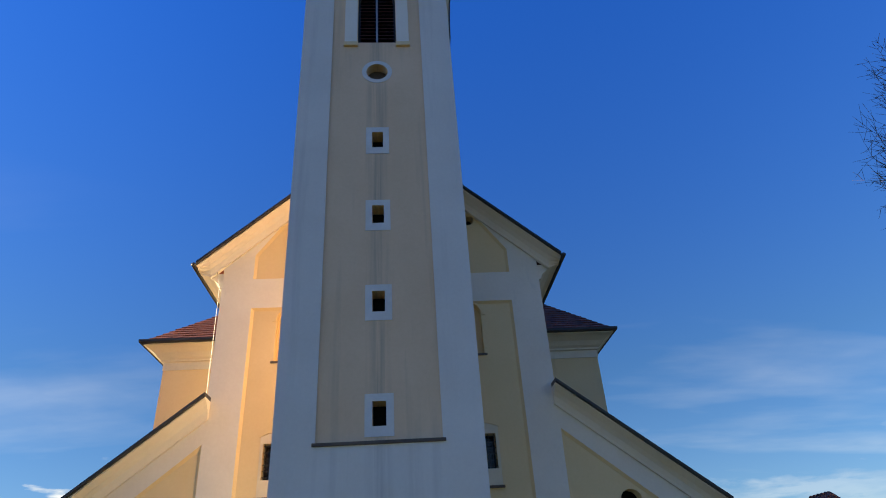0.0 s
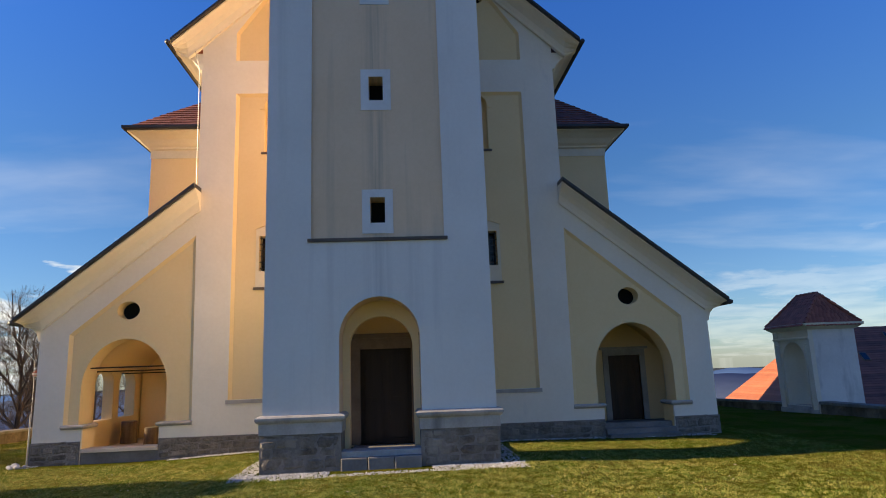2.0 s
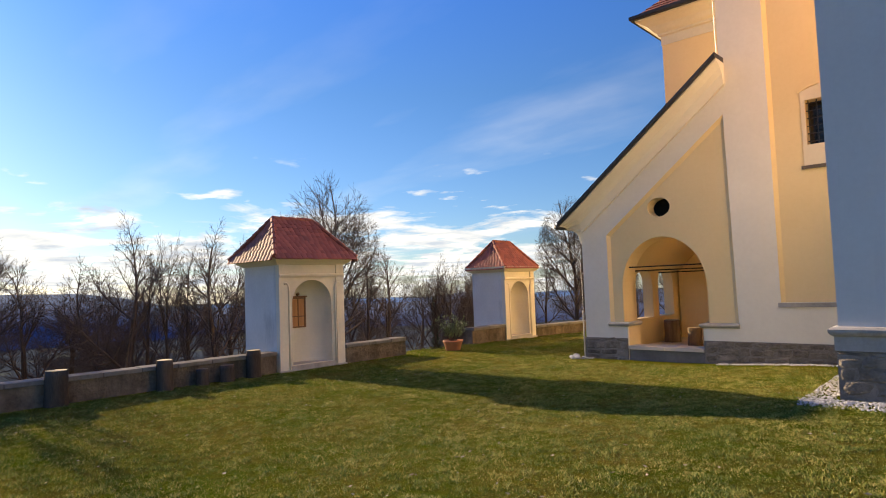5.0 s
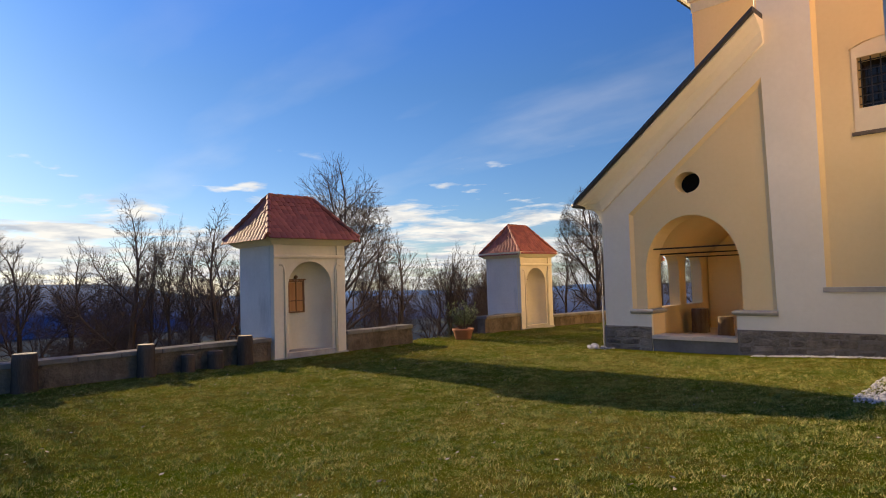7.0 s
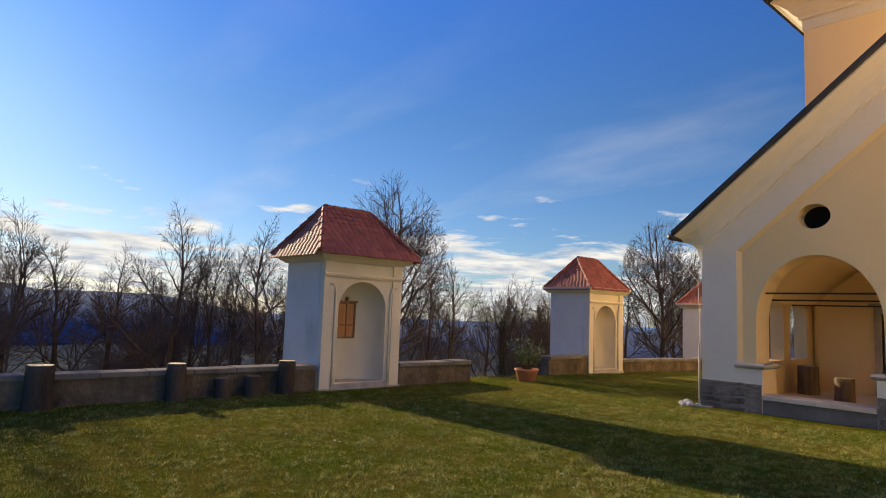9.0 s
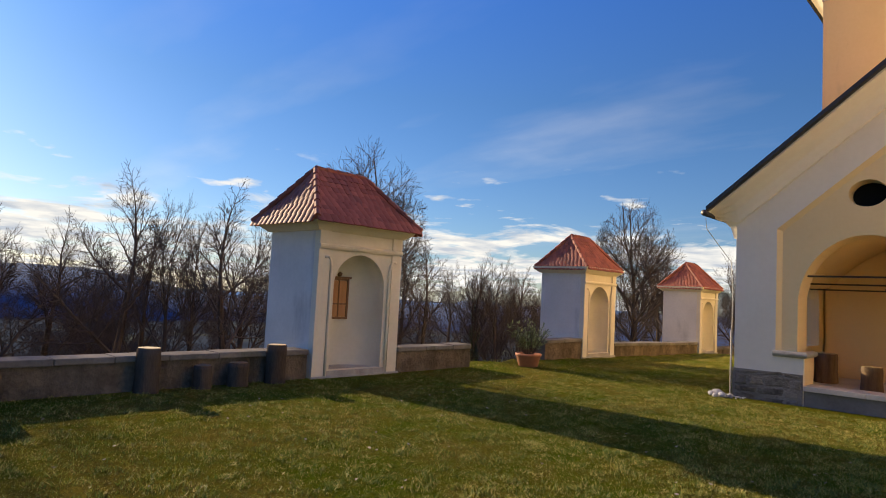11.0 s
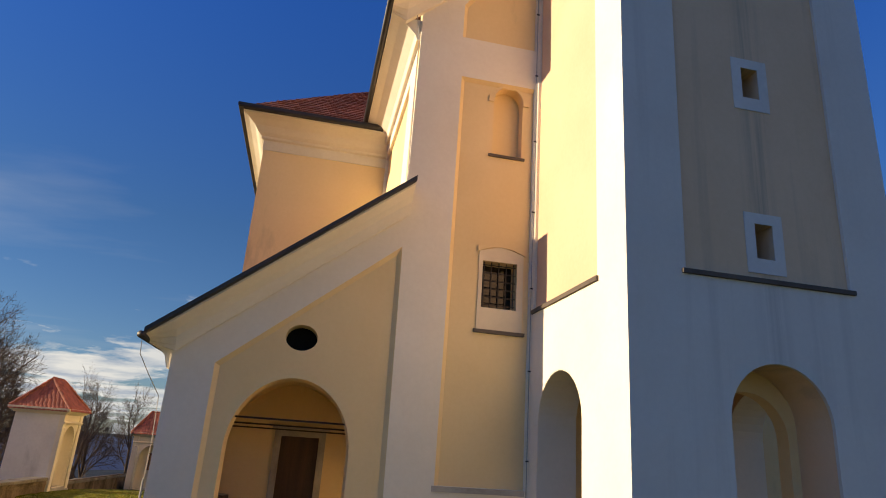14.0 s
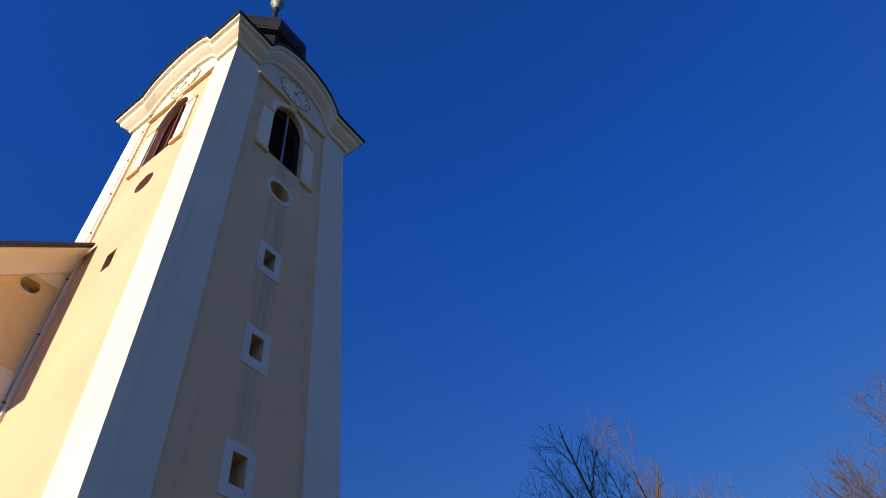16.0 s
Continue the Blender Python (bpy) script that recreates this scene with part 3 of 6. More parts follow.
for sx, f in ((-1, t_left), (1, t_right)):
    bm = slab([rect(TD / 2 - 1.76, TD / 2 + 1.76, 5.37, 5.46)], f, -0.05, 0.066)
    part("sill", bm, M_SILL, tower, "dark grey stone sill ledge")


def tower_openings(place, c, front):
    rows = WIN_Z if front else (15.50,)
    for z in rows:
        if front:
            part("window_surround", slab([rect(c - 0.40, c + 0.40, z - 0.62, z + 0.55), rect(c - 0.19, c + 0.19, z - 0.34, z + 0.34)], place, 0.052, 0.072), M_PALE, tower, "worn white painted window surround")
        # black sheet in the opening paints the unlit inside of the tower
        part("window_pane", slab([rect(c - 0.2, c + 0.2, z - 0.35, z + 0.35)], place, 0.62, 0.66), M_DARK, tower, "black sheet standing for the dark inside an unglazed opening")
    if front:
        part("oculus_surround", slab([oval(c, OC_Z, 0.56, 0.56), oval(c, OC_Z, 0.40, 0.40)], place, 0.050, 0.072), M_PALE, tower, "worn white painted ring")
    part("oculus_board", slab([oval(c, OC_Z, 0.42, 0.42)], place, 0.45, 0.49), M_SILL, tower, "grey-brown boarded round opening")
    # louvred sound window
    def light(sg):
        a0 = 0.045
        r, t = LVW - 0.08, LVT - 0.08 - LVS
        top = [(r * math.cos(math.pi / 2 * k / 10), LVS + t * math.sin(math.pi / 2 * k / 10)) for k in range(11)]
        run = [(a0, LV0 + 0.08), (r, LV0 + 0.08)] + [p for p in top if p[0] > a0] + [(a0, LVS + t * (1 - (a0 / r) ** 2) ** 0.5)]
        return [(c + sg * u, v) for u, v in run]
    lv = part("louvre_frame", slab([arch(c - LVW, c + LVW, LV0, LVS, LVT), light(-1), light(1)], place, 0.24, 0.34), M_IRON if front else M_LOUVRE, tower, "louvred sound window")
    part("mullion", slab([rect(c - 0.035, c + 0.035, LV0 + 0.06, LVT - 0.1)], place, 0.20, 0.238), M_ZINC if front else M_LOUVRE, lv)
    z = LV0 + 0.12
    while z < LVT - 0.2:
        half = (LVW - 0.04) * (1.0 if z < LVS else math.sqrt(max(0.05, 1 - ((z - LVS) / (LVT - LVS)) ** 2)))
        bm = bmesh.new()
        pts = [(-half, z, 0.36), (half, z, 0.36), (half, z + 0.17, 0.50), (-half, z + 0.17, 0.50)]
        a = [bm.verts.new(place(c + u, v, w)) for u, v, w in pts]
        b = [bm.verts.new(place(c + u, v + 0.025, w)) for u, v, w in pts]
        bm.faces.new(a), bm.faces.new(b[::-1])
        for i in range(4):
            bm.faces.new((a[i], a[(i + 1) % 4], b[(i + 1) % 4], b[i]))
        part("louvre_slat", bm, M_LOUVRE, lv)
        z += 0.2
    # black sheet behind the slats paints the dark of the bell room
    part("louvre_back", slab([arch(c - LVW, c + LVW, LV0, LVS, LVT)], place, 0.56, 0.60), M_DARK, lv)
    # white surround with ears and ledges, keystone
    head_o = [(c - 1.0 * math.cos(math.pi * i / 16), LVS + 1.36 * math.sin(math.pi * i / 16)) for i in range(17)]
    ring = [(c - 1.0, LVS - 0.02)] + head_o + [(c + 1.0, LVS - 0.02), (c + LVW, LVS - 0.02)] + [(c + LVW * math.cos(math.pi * i / 16), LVS + (LVT - LVS) * math.sin(math.pi * i / 16)) for i in range(17)] + [(c - LVW, LVS - 0.02)]
    part("arch_surround", slab([ring], place, 0.01, 0.075), M_WHITE, tower, "white arched surround")
    for s in (-1, 1):
        u0, u1 = sorted((c + s * (LVW + 0.02), c + s * 1.24))
        part("side_strip", slab([rect(u0, u1, LV0 - 0.02, LVS - 0.10)], place, 0.01, 0.075), M_WHITE, tower, "white side strip")
        part("ledge", slab([rect(u0 - 0.03, u1 + 0.03, LV0 - 0.22, LV0 - 0.03)], place, -0.03, 0.075), M_YELLOW, tower, "yellow ledge")
        part("capital", slab([rect(u0 - 0.02, u1 + 0.02, LVS - 0.09, LVS + 0.06)], place, -0.02, 0.075), M_YELLOW, tower, "yellow capital")
    part("keystone", slab([[(c - 0.13, LVT + 0.02), (c + 0.13, LVT + 0.02), (c + 0.19, 24.70), (c - 0.19, 24.70)]], place, -0.03, 0.075), M_YELLOW, tower, "yellow keystone")
    part("panel_ledge", slab([rect(c - 1.74, c + 1.74, 24.66, 24.80)], place, -0.06, 0.068), M_YELLOW, tower, "yellow ledge over the panel")
    # clock dial: ring, hour bars and pointers, flat paint
    z = 25.72
    dial = part("clock_dial", slab([oval(c, z, 0.78, 0.78, 36)], place, -0.035, 0.0), M_WHITE, tower, "white clock dial with dark marks")
    part("dial_ring", slab([oval(c, z, 0.79, 0.79, 36), oval(c, z, 0.755, 0.755, 36)], place, -0.045, -0.036), M_CLOCK, dial)
    for h in range(12):
        a = math.pi * h / 6
        du, dv = math.sin(a), math.cos(a)
        q = [(c + 0.62 * du + s * 0.025 * dv + r * du, z + 0.62 * dv - s * 0.025 * du + r * dv) for s, r in ((-1, -0.07), (1, -0.07), (1, 0.08), (-1, 0.08))]
        part("hour_mark", slab([q], place, -0.045, -0.036), M_CLOCK, dial)
    for a, ln in ((radians(118), 0.36), (radians(20), 0.52)):
        du, dv = math.sin(a), math.cos(a)
        q = [(c + s * 0.03 * dv + r * du, z - s * 0.03 * du + r * dv) for s, r in ((-1, -0.12), (1, -0.12), (0.5, ln), (-0.5, ln))]
        part("pointer", slab([q], place, -0.055, -0.046), M_CLOCK, dial)


tower_openings(t_front, 0.0, True)
tower_openings(t_left, TD / 2, False)
tower_openings(t_right, TD / 2, False)

# cornice: level at the corners, arched over the clocks
C_PROF = [(-0.04, 0.0), (0.10, 0.02), (0.14, 0.12), (0.14, 0.20), (0.26, 0.30), (0.40, 0.44), (0.44, 0.56), (0.44, 0.66), (0.56, 0.72), (0.58, 0.86), (-0.04, 0.90)]
R_PROF = [(-0.6, 0.915), (0.62, 0.875), (0.66, 0.90), (0.66, 0.94), (-0.6, 1.25)]


def cornice_path():
    pts = []
    half = []
    for i in range(41):
        u = -T + 2 * T * i / 40
        r = 1.75
        k = max(0.0, 1 - (u / r) ** 2) ** 0.5 if abs(u) < r else 0.0
        half.append((u, 1.55 * k))
    for (ox, oy), (ux, uy), (nx, ny) in (((0, 0), (1, 0), (0, -1)), ((T, T), (0, 1), (1, 0)), ((0, TD), (-1, 0), (0, 1)), ((-T, T), (0, -1), (-1, 0))):
        for i, (u, h) in enumerate(half[:-1]):
            if i == 0:
                px, py = nx - ux, ny - uy
            else:
                px, py = nx, ny
            pts.append((ox + ux * u, oy + uy * u, TOP - 0.05 + h, px, py))
    return pts


part("cornice", sweep(bmesh.new(), cornice_path(), C_PROF, closed=True), M_WHITE, tower, "white moulded cornice, arched over the clocks")
part("roof_edge", sweep(bmesh.new(), cornice_path(), R_PROF, closed=True), M_METAL, tower, "dark metal roof edge")
# onion dome: eight-sided, with lantern, ball and spike


bm = lathe(bmesh.new(), [(2.60, 25.5), (2.60, 27.0), (2.45, 28.0), (2.1, 29.2), (1.86, 30.2)], 8, (0, TD / 2, 0))
part("lower_roof", bm, M_COPPER, tower, "dark metal eight-sided flared roof")
lantern = part("lantern", lathe(bmesh.new(), [(1.92, 30.15), (1.98, 30.4), (1.80, 30.5), (1.78, 32.5), (2.05, 32.6), (2.12, 32.8)], 8, (0, TD / 2, 0)), M_COPPER, tower, "dark metal lantern")
for k in range(8):
    m = pose(0, TD / 2, 0, 0, 0, 45 * k)
    slot = part("lantern_shutter", boxes((1.60, 1.70, -0.32, 0.32, 30.8, 32.2), bevel=0.02), M_METAL, lantern)
    slot.matrix_basis = m
bm = lathe(bmesh.new(), [(2.12, 32.75), (2.26, 33.1), (2.24, 33.6), (2.0, 34.3), (1.55, 34.9), (0.95, 35.5), (0.55, 36.1), (0.36, 36.9), (0.24, 38.0), (0.17, 39.4), (0.15, 40.9)], 8, (0, TD / 2, 0))
part("dome", bm, M_COPPER, tower, "dark metal eight-sided onion dome")
bm = lathe(bmesh.new(), [(0.15, 40.8), (0.22, 41.0), (0.18, 41.15), (0.32, 41.3), (0.41, 41.65), (0.32, 42.0), (0.14, 42.15), (0.08, 42.5), (0.14, 42.7), (0.06, 42.9), (0.045, 46.0)], 14, (0, TD / 2, 0))
fin = part("finial", bm, M_PATINA, tower, "green patina ball and spike", True)
part("vane", slab([[(0.0, 44.2), (0.30, 44.3), (0.42, 44.7), (0.16, 44.9), (0.20, 45.5), (0.0, 45.9)]], lambda u, v, w: (u, TD / 2 + w, v), -0.03, 0.03), M_IRON, fin, "dark metal vane")
part("tower_roof", boxes((-T + 0.95, T - 0.95, 0.95, TD - 0.95, TOP + 0.30, TOP + 0.50)), M_METAL, tower)
# lightning conductor and its clips along the side
bm = bmesh.new()
tube(bm, [(-T - 0.04, 4.62, z) for z in (0.3, 8, 16, 26.6)], [0.010] * 4, 6)
part("conductor", bm, M_ZINC, tower, "thin lightning conductor")
for z in range(2, 27, 2):
    part("clip", boxes((-T - 0.07, -T + 0.002, 4.605, 4.635, z, z + 0.03)), M_IRON, tower)

# ---- church: front with its two wings ----
church = thing("church", (0, 0, 0), "baroque church, yellow and white plaster, two low wings", "church")


def tile_rows(a, b, c, d, rows=26):
    """Rows of single tiles, stepped like clapboards, on a slope with eave a-b and top d-c."""
    bm = bmesh.new()
    rnd = random.Random(rows)
    n = (b - a).cross(d - a).normalized()
    if n.z < 0:
        n = -n
    for k in range(rows):
        f0, f1 = k / rows, min(1.0, (k + 1.08) / rows)
        p0, p1, q0, q1 = a.lerp(d, f0), b.lerp(c, f0), a.lerp(d, f1), b.lerp(c, f1)
        m = max(1, int((p1 - p0).length / 0.26))
        for i in range(m):
            g0, g1 = (i + 0.03) / m, (i + 0.97) / m
            up = 0.055 + rnd.uniform(-0.012, 0.012)
            v = [bm.verts.new(p) for p in (p0.lerp(p1, g0) + n * up, p0.lerp(p1, g1) + n * up, q0.lerp(q1, g1) + n * 0.012, q0.lerp(q1, g0) + n * 0.012, p0.lerp(p1, g0) + n * 0.004, p0.lerp(p1, g1) + n * 0.004)]
            bm.faces.new(v[:4])
            bm.faces.new((v[0], v[4], v[5], v[1]))
    return bm


FY = 4.70     # face of the white strips
FT = 0.85     # wall thickness
WX, WE = 10.74, 4.12      # wing corner, its wall height there
KX, KZ = 6.12, 7.82      # where the wing roof meets the nave
GZ = 13.15               # nave wall height at its corner
AC, AR, AS, AT = 8.14, 1.30, 1.86, 3.40     # wing arch: middle, half width, spring and crown
PIER = 0.15              # how far its piers stand into the opening under the imposts
IZ = 0.69                # underside of the imposts
SZ = 0.33                # top of the rubble plinth
RD = 0.085               # depth of the recessed fields


def arch_run(back=False):
    pts = [(AC - AR * math.cos(math.pi * i / 24), AS + (AT - AS) * math.sin(math.pi * i / 24)) for i in range(25)]
    return pts[::-1] if back else pts


for s in (-1, 1):
    def P(u, v, w, s=s):
        return (s * u, FY + w, v)
    outer = [(T + 0.005, -0.45), (AC - AR + PIER, -0.45), (AC - AR + PIER, IZ), (AC - AR, IZ)] + arch_run() + [(AC + AR, IZ), (AC + AR - PIER, IZ), (AC + AR - PIER, -0.45), (WX, -0.45), (WX, WE), (KX, KZ), (KX, 13.98), (T + 0.005, 16.95)]
    dx = 0.0 if s < 0 else -0.28      # the window and niche of the other side stand nearer to the tower
    win = [(3.20, 5.45), (4.08, 5.45), (4.08, 6.62), (3.20, 6.62)]
    niche = [(3.18, 9.55), (3.98, 9.55), (3.98, 11.15)] + [(3.58 + 0.40 * math.cos(math.pi * i / 12), 11.15 + 0.42 * math.sin(math.pi * i / 12)) for i in range(1, 12)] + [(3.18, 11.15)]
    win = [(u + dx, v) for u, v in win]
    niche = [(u + dx, v) for u, v in niche]

    def W(u, v, w, s=s, dx=dx):
        return (s * (u + dx), FY + w, v)
    eye_hole = oval(8.14, 4.29, 0.35, 0.29)
    gable_eye = oval(3.52, 15.38, 0.25, 0.25, 20)
    core = [(min(u, WX - 0.05) if v < 5 else min(u, KX - 0.05) if v > KZ + 0.1 else u, v) for u, v in outer]
    part("front_wall", slab([core, win, niche, eye_hole, gable_eye], P, RD, FT), M_YELLOW, church, "yellow plaster front wall")
    # white strips round three recessed fields with splayed borders: wing field, tall strip, upper field
    b0 = IZ + 0.13
    wing_white = [(6.02, b0), (6.10, 6.68), (9.86, 3.57), (9.86, b0), (AC + AR - PIER, b0), (AC + AR - PIER, -0.45), (WX, -0.45), (WX, WE), (KX, KZ), (KX, 13.98), (T + 0.005, 16.95), (T + 0.005, -0.45), (AC - AR + PIER, -0.45), (AC - AR + PIER, b0)]
    strip = [(T + 0.06, 1.39), (4.94, 1.39), (4.94, 11.63), (T + 0.06, 11.63)]
    upper = [(T + 0.06, 12.85), (4.98, 12.85), (4.98, 13.9), (3.75, 15.65), (T + 0.06, 15.65)]
    part("wall_strip", slab([wing_white, strip, upper], P, 0.0, RD - 0.002), M_WHITE, church, "white plaster strips framing the fields")
    for edge, field in (([(9.86, b0), (9.86, 3.57), (6.10, 6.68), (6.02, b0), (8.0, b0)], [(9.76, b0), (9.76, 3.52), (6.205, 6.46), (6.13, b0), (8.0, b0)]),
                        (strip, [(T + 0.06, 1.39), (4.84, 1.39001), (4.84, 11.53), (T + 0.061, 11.53)]),
                        (upper, [(T + 0.06, 12.85), (4.88, 12.851), (4.88, 13.87), (3.69, 15.55), (T + 0.061, 15.55)])):
        part("field_border", splay(edge, field, P, RD - 0.001), M_YELLOW, church, "splayed yellow border")
    # niche and window fillings
    part("niche_back", slab([rect(3.14, 4.02, 9.5, 11.62)], W, 0.42, 0.46), M_YELLOW, church)
    part("niche_sill", slab([rect(3.10, 4.08, 9.46, 9.53)], W, 0.04, 0.20), M_SILL, church, "thin brown sill")
    for a, b in ((3.02, 3.17), (3.99, 4.14)):
        part("niche_impost", slab([rect(a, b, 11.08, 11.26)], W, 0.045, 0.082), M_YELLOW, church)
    part("niche_head", slab([[(3.58 + r * math.cos(math.pi * i / 12), 11.15 + r * 1.05 * math.sin(math.pi * i / 12)) for r, rng in ((0.47, range(13)), (0.405, range(12, -1, -1))) for i in rng]], W, 0.055, 0.082), M_YELLOW, church)
    w_ob = part("window", slab([[(3.04, 4.92), (4.18, 4.92), (4.18, 6.86), (3.61, 7.02), (3.04, 6.86)], [(u - dx, v) for u, v in win]], W, 0.052, 0.082), M_SURROUND, church, "small barred window in a cream surround")
    part("window_glass", slab([rect(3.16, 4.12, 5.40, 6.66)], W, 0.52, 0.55), M_GLASS, w_ob, "dark glass")
    part("window_head", slab([[(3.0, 6.84), (3.0, 6.97), (3.3, 7.09), (3.61, 7.13), (3.92, 7.09), (4.22, 6.97), (4.22, 6.84), (3.92, 6.96), (3.61, 7.0), (3.3, 6.96)]], W, 0.03, 0.082), M_YELLOW, w_ob)
    part("window_sill", slab([rect(2.98, 4.24, 4.83, 4.91)], W, 0.0, 0.082), M_SILL, w_ob, "brown stone sill")
    for i in range(5):
        u = 3.26 + i * 0.19
        part("bar", slab([rect(u - 0.011, u + 0.011, 5.43, 6.66)], W, 0.145, 0.167), M_IRON, w_ob)
    for i in range(6):
        v = 5.55 + i * 0.2
        part("bar", slab([rect(3.15, 4.13, v - 0.011, v + 0.011)], W, 0.169, 0.185), M_IRON, w_ob)
    # black sheets paint the dark of the space behind both openings
    part("round_opening_back", slab([oval(8.14, 4.29, 0.38, 0.32)], P, 0.55, 0.58), M_DARK, church, "black sheet standing for the dark inside an oval opening")
    part("gable_opening_back", slab([oval(3.52, 15.38, 0.28, 0.28)], P, 0.60, 0.63), M_DARK, church, "black sheet standing for the dark inside a round opening")
    # ledges, imposts, plinth
    part("strip_ledge", slab([rect(T + 0.07, 5.0, 1.27, 1.385)], P, -0.05, 0.083), M_STONE, church, "grey stone ledge")
    roll = [(-0.03, 0.0), (0.035, 0.0), (0.06, 0.02), (0.085, 0.045), (0.095, 0.075), (0.085, 0.105), (0.05, 0.125), (-0.03, 0.135)]
    for way in ([(6.0, FY, 0, -1), (AC - AR + PIER, FY, 1, -1), (AC - AR + PIER, FY + FT, 1, 0)], [(AC + AR - PIER, FY + FT, -1, 0), (AC + AR - PIER, FY, -1, -1), (9.90, FY, 0, -1)]):
        part("impost", sweep(bmesh.new(), [(s * x, y, IZ, s * nx, ny) for x, y, nx, ny in way], roll), M_STONE, church, "rounded grey stone impost")
    part("plinth", slab([rect(T + 0.16, AC - AR + PIER - 0.01, -0.5, SZ)], P, -0.03, 0.10), M_MORTAR, church, "rubble stone plinth")
    part("plinth", slab([rect(AC + AR - PIER + 0.01, WX + 0.03, -0.5, SZ)], P, -0.03, 0.10), M_MORTAR, church, "rubble stone plinth")
    # wing: outer side wall, floor, back wall, roof
    def S(u, v, w, s=s):
        return (s * (WX - w), u, v)
    out = [rect(FY + FT + 0.002, 13.0, -0.45, WE)]
    openings = []
    if s < 0:
        for c in (6.45, 8.35, 10.25):
            openings.append([(c - 0.70, 0.72), (c + 0.70, 0.72), (c + 0.70, 1.95)] + [(c + 0.70 * math.cos(math.pi * i / 12), 1.95 + 0.62 * math.sin(math.pi * i / 12)) for i in range(1, 12)] + [(c - 0.70, 1.95)])
    part("side_wall", slab(out + openings, S, 0.0, 0.38), M_YELLOW if s < 0 else M_WHITE, church, "plaster side wall of the wing")
    part("side_plinth", slab([rect(FY + 0.08, 13.0, -0.5, SZ)], S, -0.03, -0.002), M_MORTAR, church)
    by = 11.4 if s < 0 else 7.6
    dc, dw = (7.87, 0.58) if s < 0 else (8.78, 0.60)
    DT = 2.19 if s < 0 else 2.36
    F0 = -0.22 if s < 0 else 0.02      # porch floor
    part("porch_back_wall", slab([rect(6.05, WX - 0.46, -0.4, 4.3), rect(dc - dw, dc + dw, F0, DT)], P, by - FY, by - FY + 0.3), M_YELLOW, church, "yellow porch back wall")
    fr = part("door_frame", slab([[(dc - dw - 0.2, F0), (dc - dw, F0), (dc - dw, DT), (dc + dw, DT), (dc + dw, F0), (dc + dw + 0.2, F0), (dc + dw + 0.2, DT + 0.22), (dc - dw - 0.2, DT + 0.22)]], P, by - FY - 0.06, by - FY + 0.10), M_STONE, church, "grey stone door frame")
    part("door_cornice", slab([rect(dc - dw - 0.30, dc + dw + 0.30, DT + 0.225, DT + 0.31)], P, by - FY - 0.14, by - FY + 0.05), M_STONE, fr)
    dr = part("door", slab([rect(dc - dw, dc + dw, F0, DT)], P, by - FY + 0.10, by - FY + 0.16), M_DOOR, church, "closed dark brown wooden door")
    for k in range(5):
        a = dc - dw + 2 * dw * k / 5
        part("door_board", slab([rect(a + 0.008, a + 2 * dw / 5 - 0.008, F0 + 0.03, DT - 0.02)], P, by - FY + 0.08, by - FY + 0.098), M_DOOR, dr)
    part("porch_floor", slab([rect(6.06, WX - 0.46, -0.5, F0)], P, FT - 0.2, by - FY), M_FLOOR if s < 0 else M_STEP, church, "stone porch floor")
    if s < 0:
        part("threshold_wall", slab([rect(AC - AR + PIER + 0.004, AC + AR - PIER - 0.004, -0.5, -0.01)], P, 0.02, 0.64), M_STEP, church, "dark stone threshold wall")
        for k in range(2):
            a0 = AC - AR + PIER + 0.006 + k * 1.15
            part("threshold_slab", boxes((min(s * a0, s * (a0 + 1.14)), max(s * a0, s * (a0 + 1.14)), FY - 0.05, FY + 0.66, -0.008, 0.10), bevel=0.012), M_FLOOR, church, "pale stone threshold slab")
    else:
        for k in range(3):
            part("step", slab([rect(AC - AR + PIER + 0.01, AC + AR - PIER - 0.01, -0.45, -0.13 + 0.15 * k)], P, -0.42 + 0.32 * k, -0.105 + 0.32 * k if k < 2 else FT - 0.21), M_STEP, church, "dark stone step")
    part("porch_inner_wall", boxes((min(s * 5.9, s * 6.05), max(s * 5.9, s * 6.05), FY + FT + 0.003, 12.9, -0.45, 7.7)), M_YELLOW, church)
    # porch vault: a shallow barrel across the depth
    bm = bmesh.new()
    ringsv = []
    for i in range(15):
        u = 6.06 + (WX - 0.46 - 6.06) * i / 14
        v = 2.40 + 1.35 * math.sin(math.pi * i / 14)
        ringsv.append([bm.verts.new(P(u, v, w)) for w in (FT - 0.3, by - FY + 0.1)] + [bm.verts.new(P(u, v + 0.12, w)) for w in (by - FY + 0.1, FT - 0.3)])
    for r0, r1 in zip(ringsv, ringsv[1:]):
        for k in range(4):
            bm.faces.new((r0[k], r0[(k + 1) % 4], r1[(k + 1) % 4], r1[k]))
    part("porch_vault", bm, M_YELLOW, church, "yellow plaster vault", True)
    if s < 0:
        for y, z in ((5.05, 2.52), (7.2, 2.43), (9.4, 2.36)):
            part("tie_rod", boxes((-10.25, -6.06, y - 0.02, y + 0.02, z - 0.02, z + 0.02)), M_IRON, church, "thin iron tie rod")
    # verge cornice along wing and gable: white cove and dark metal edge
    def verge(pts):
        cove = [(-0.05, -0.62), (-0.05, 0.0), (0.62, 0.0), (0.62, -0.05), (0.50, -0.11), (0.34, -0.20), (0.20, -0.34), (0.12, -0.52), (0.10, -0.62)]
        bm = bmesh.new()
        (xa, za), (xb, zb) = pts
        ends = [(xa, za, 0.16), (xa + (xb - xa) * 0.10, za + (zb - za) * 0.10, 1.0), (xb, zb, 1.0)]
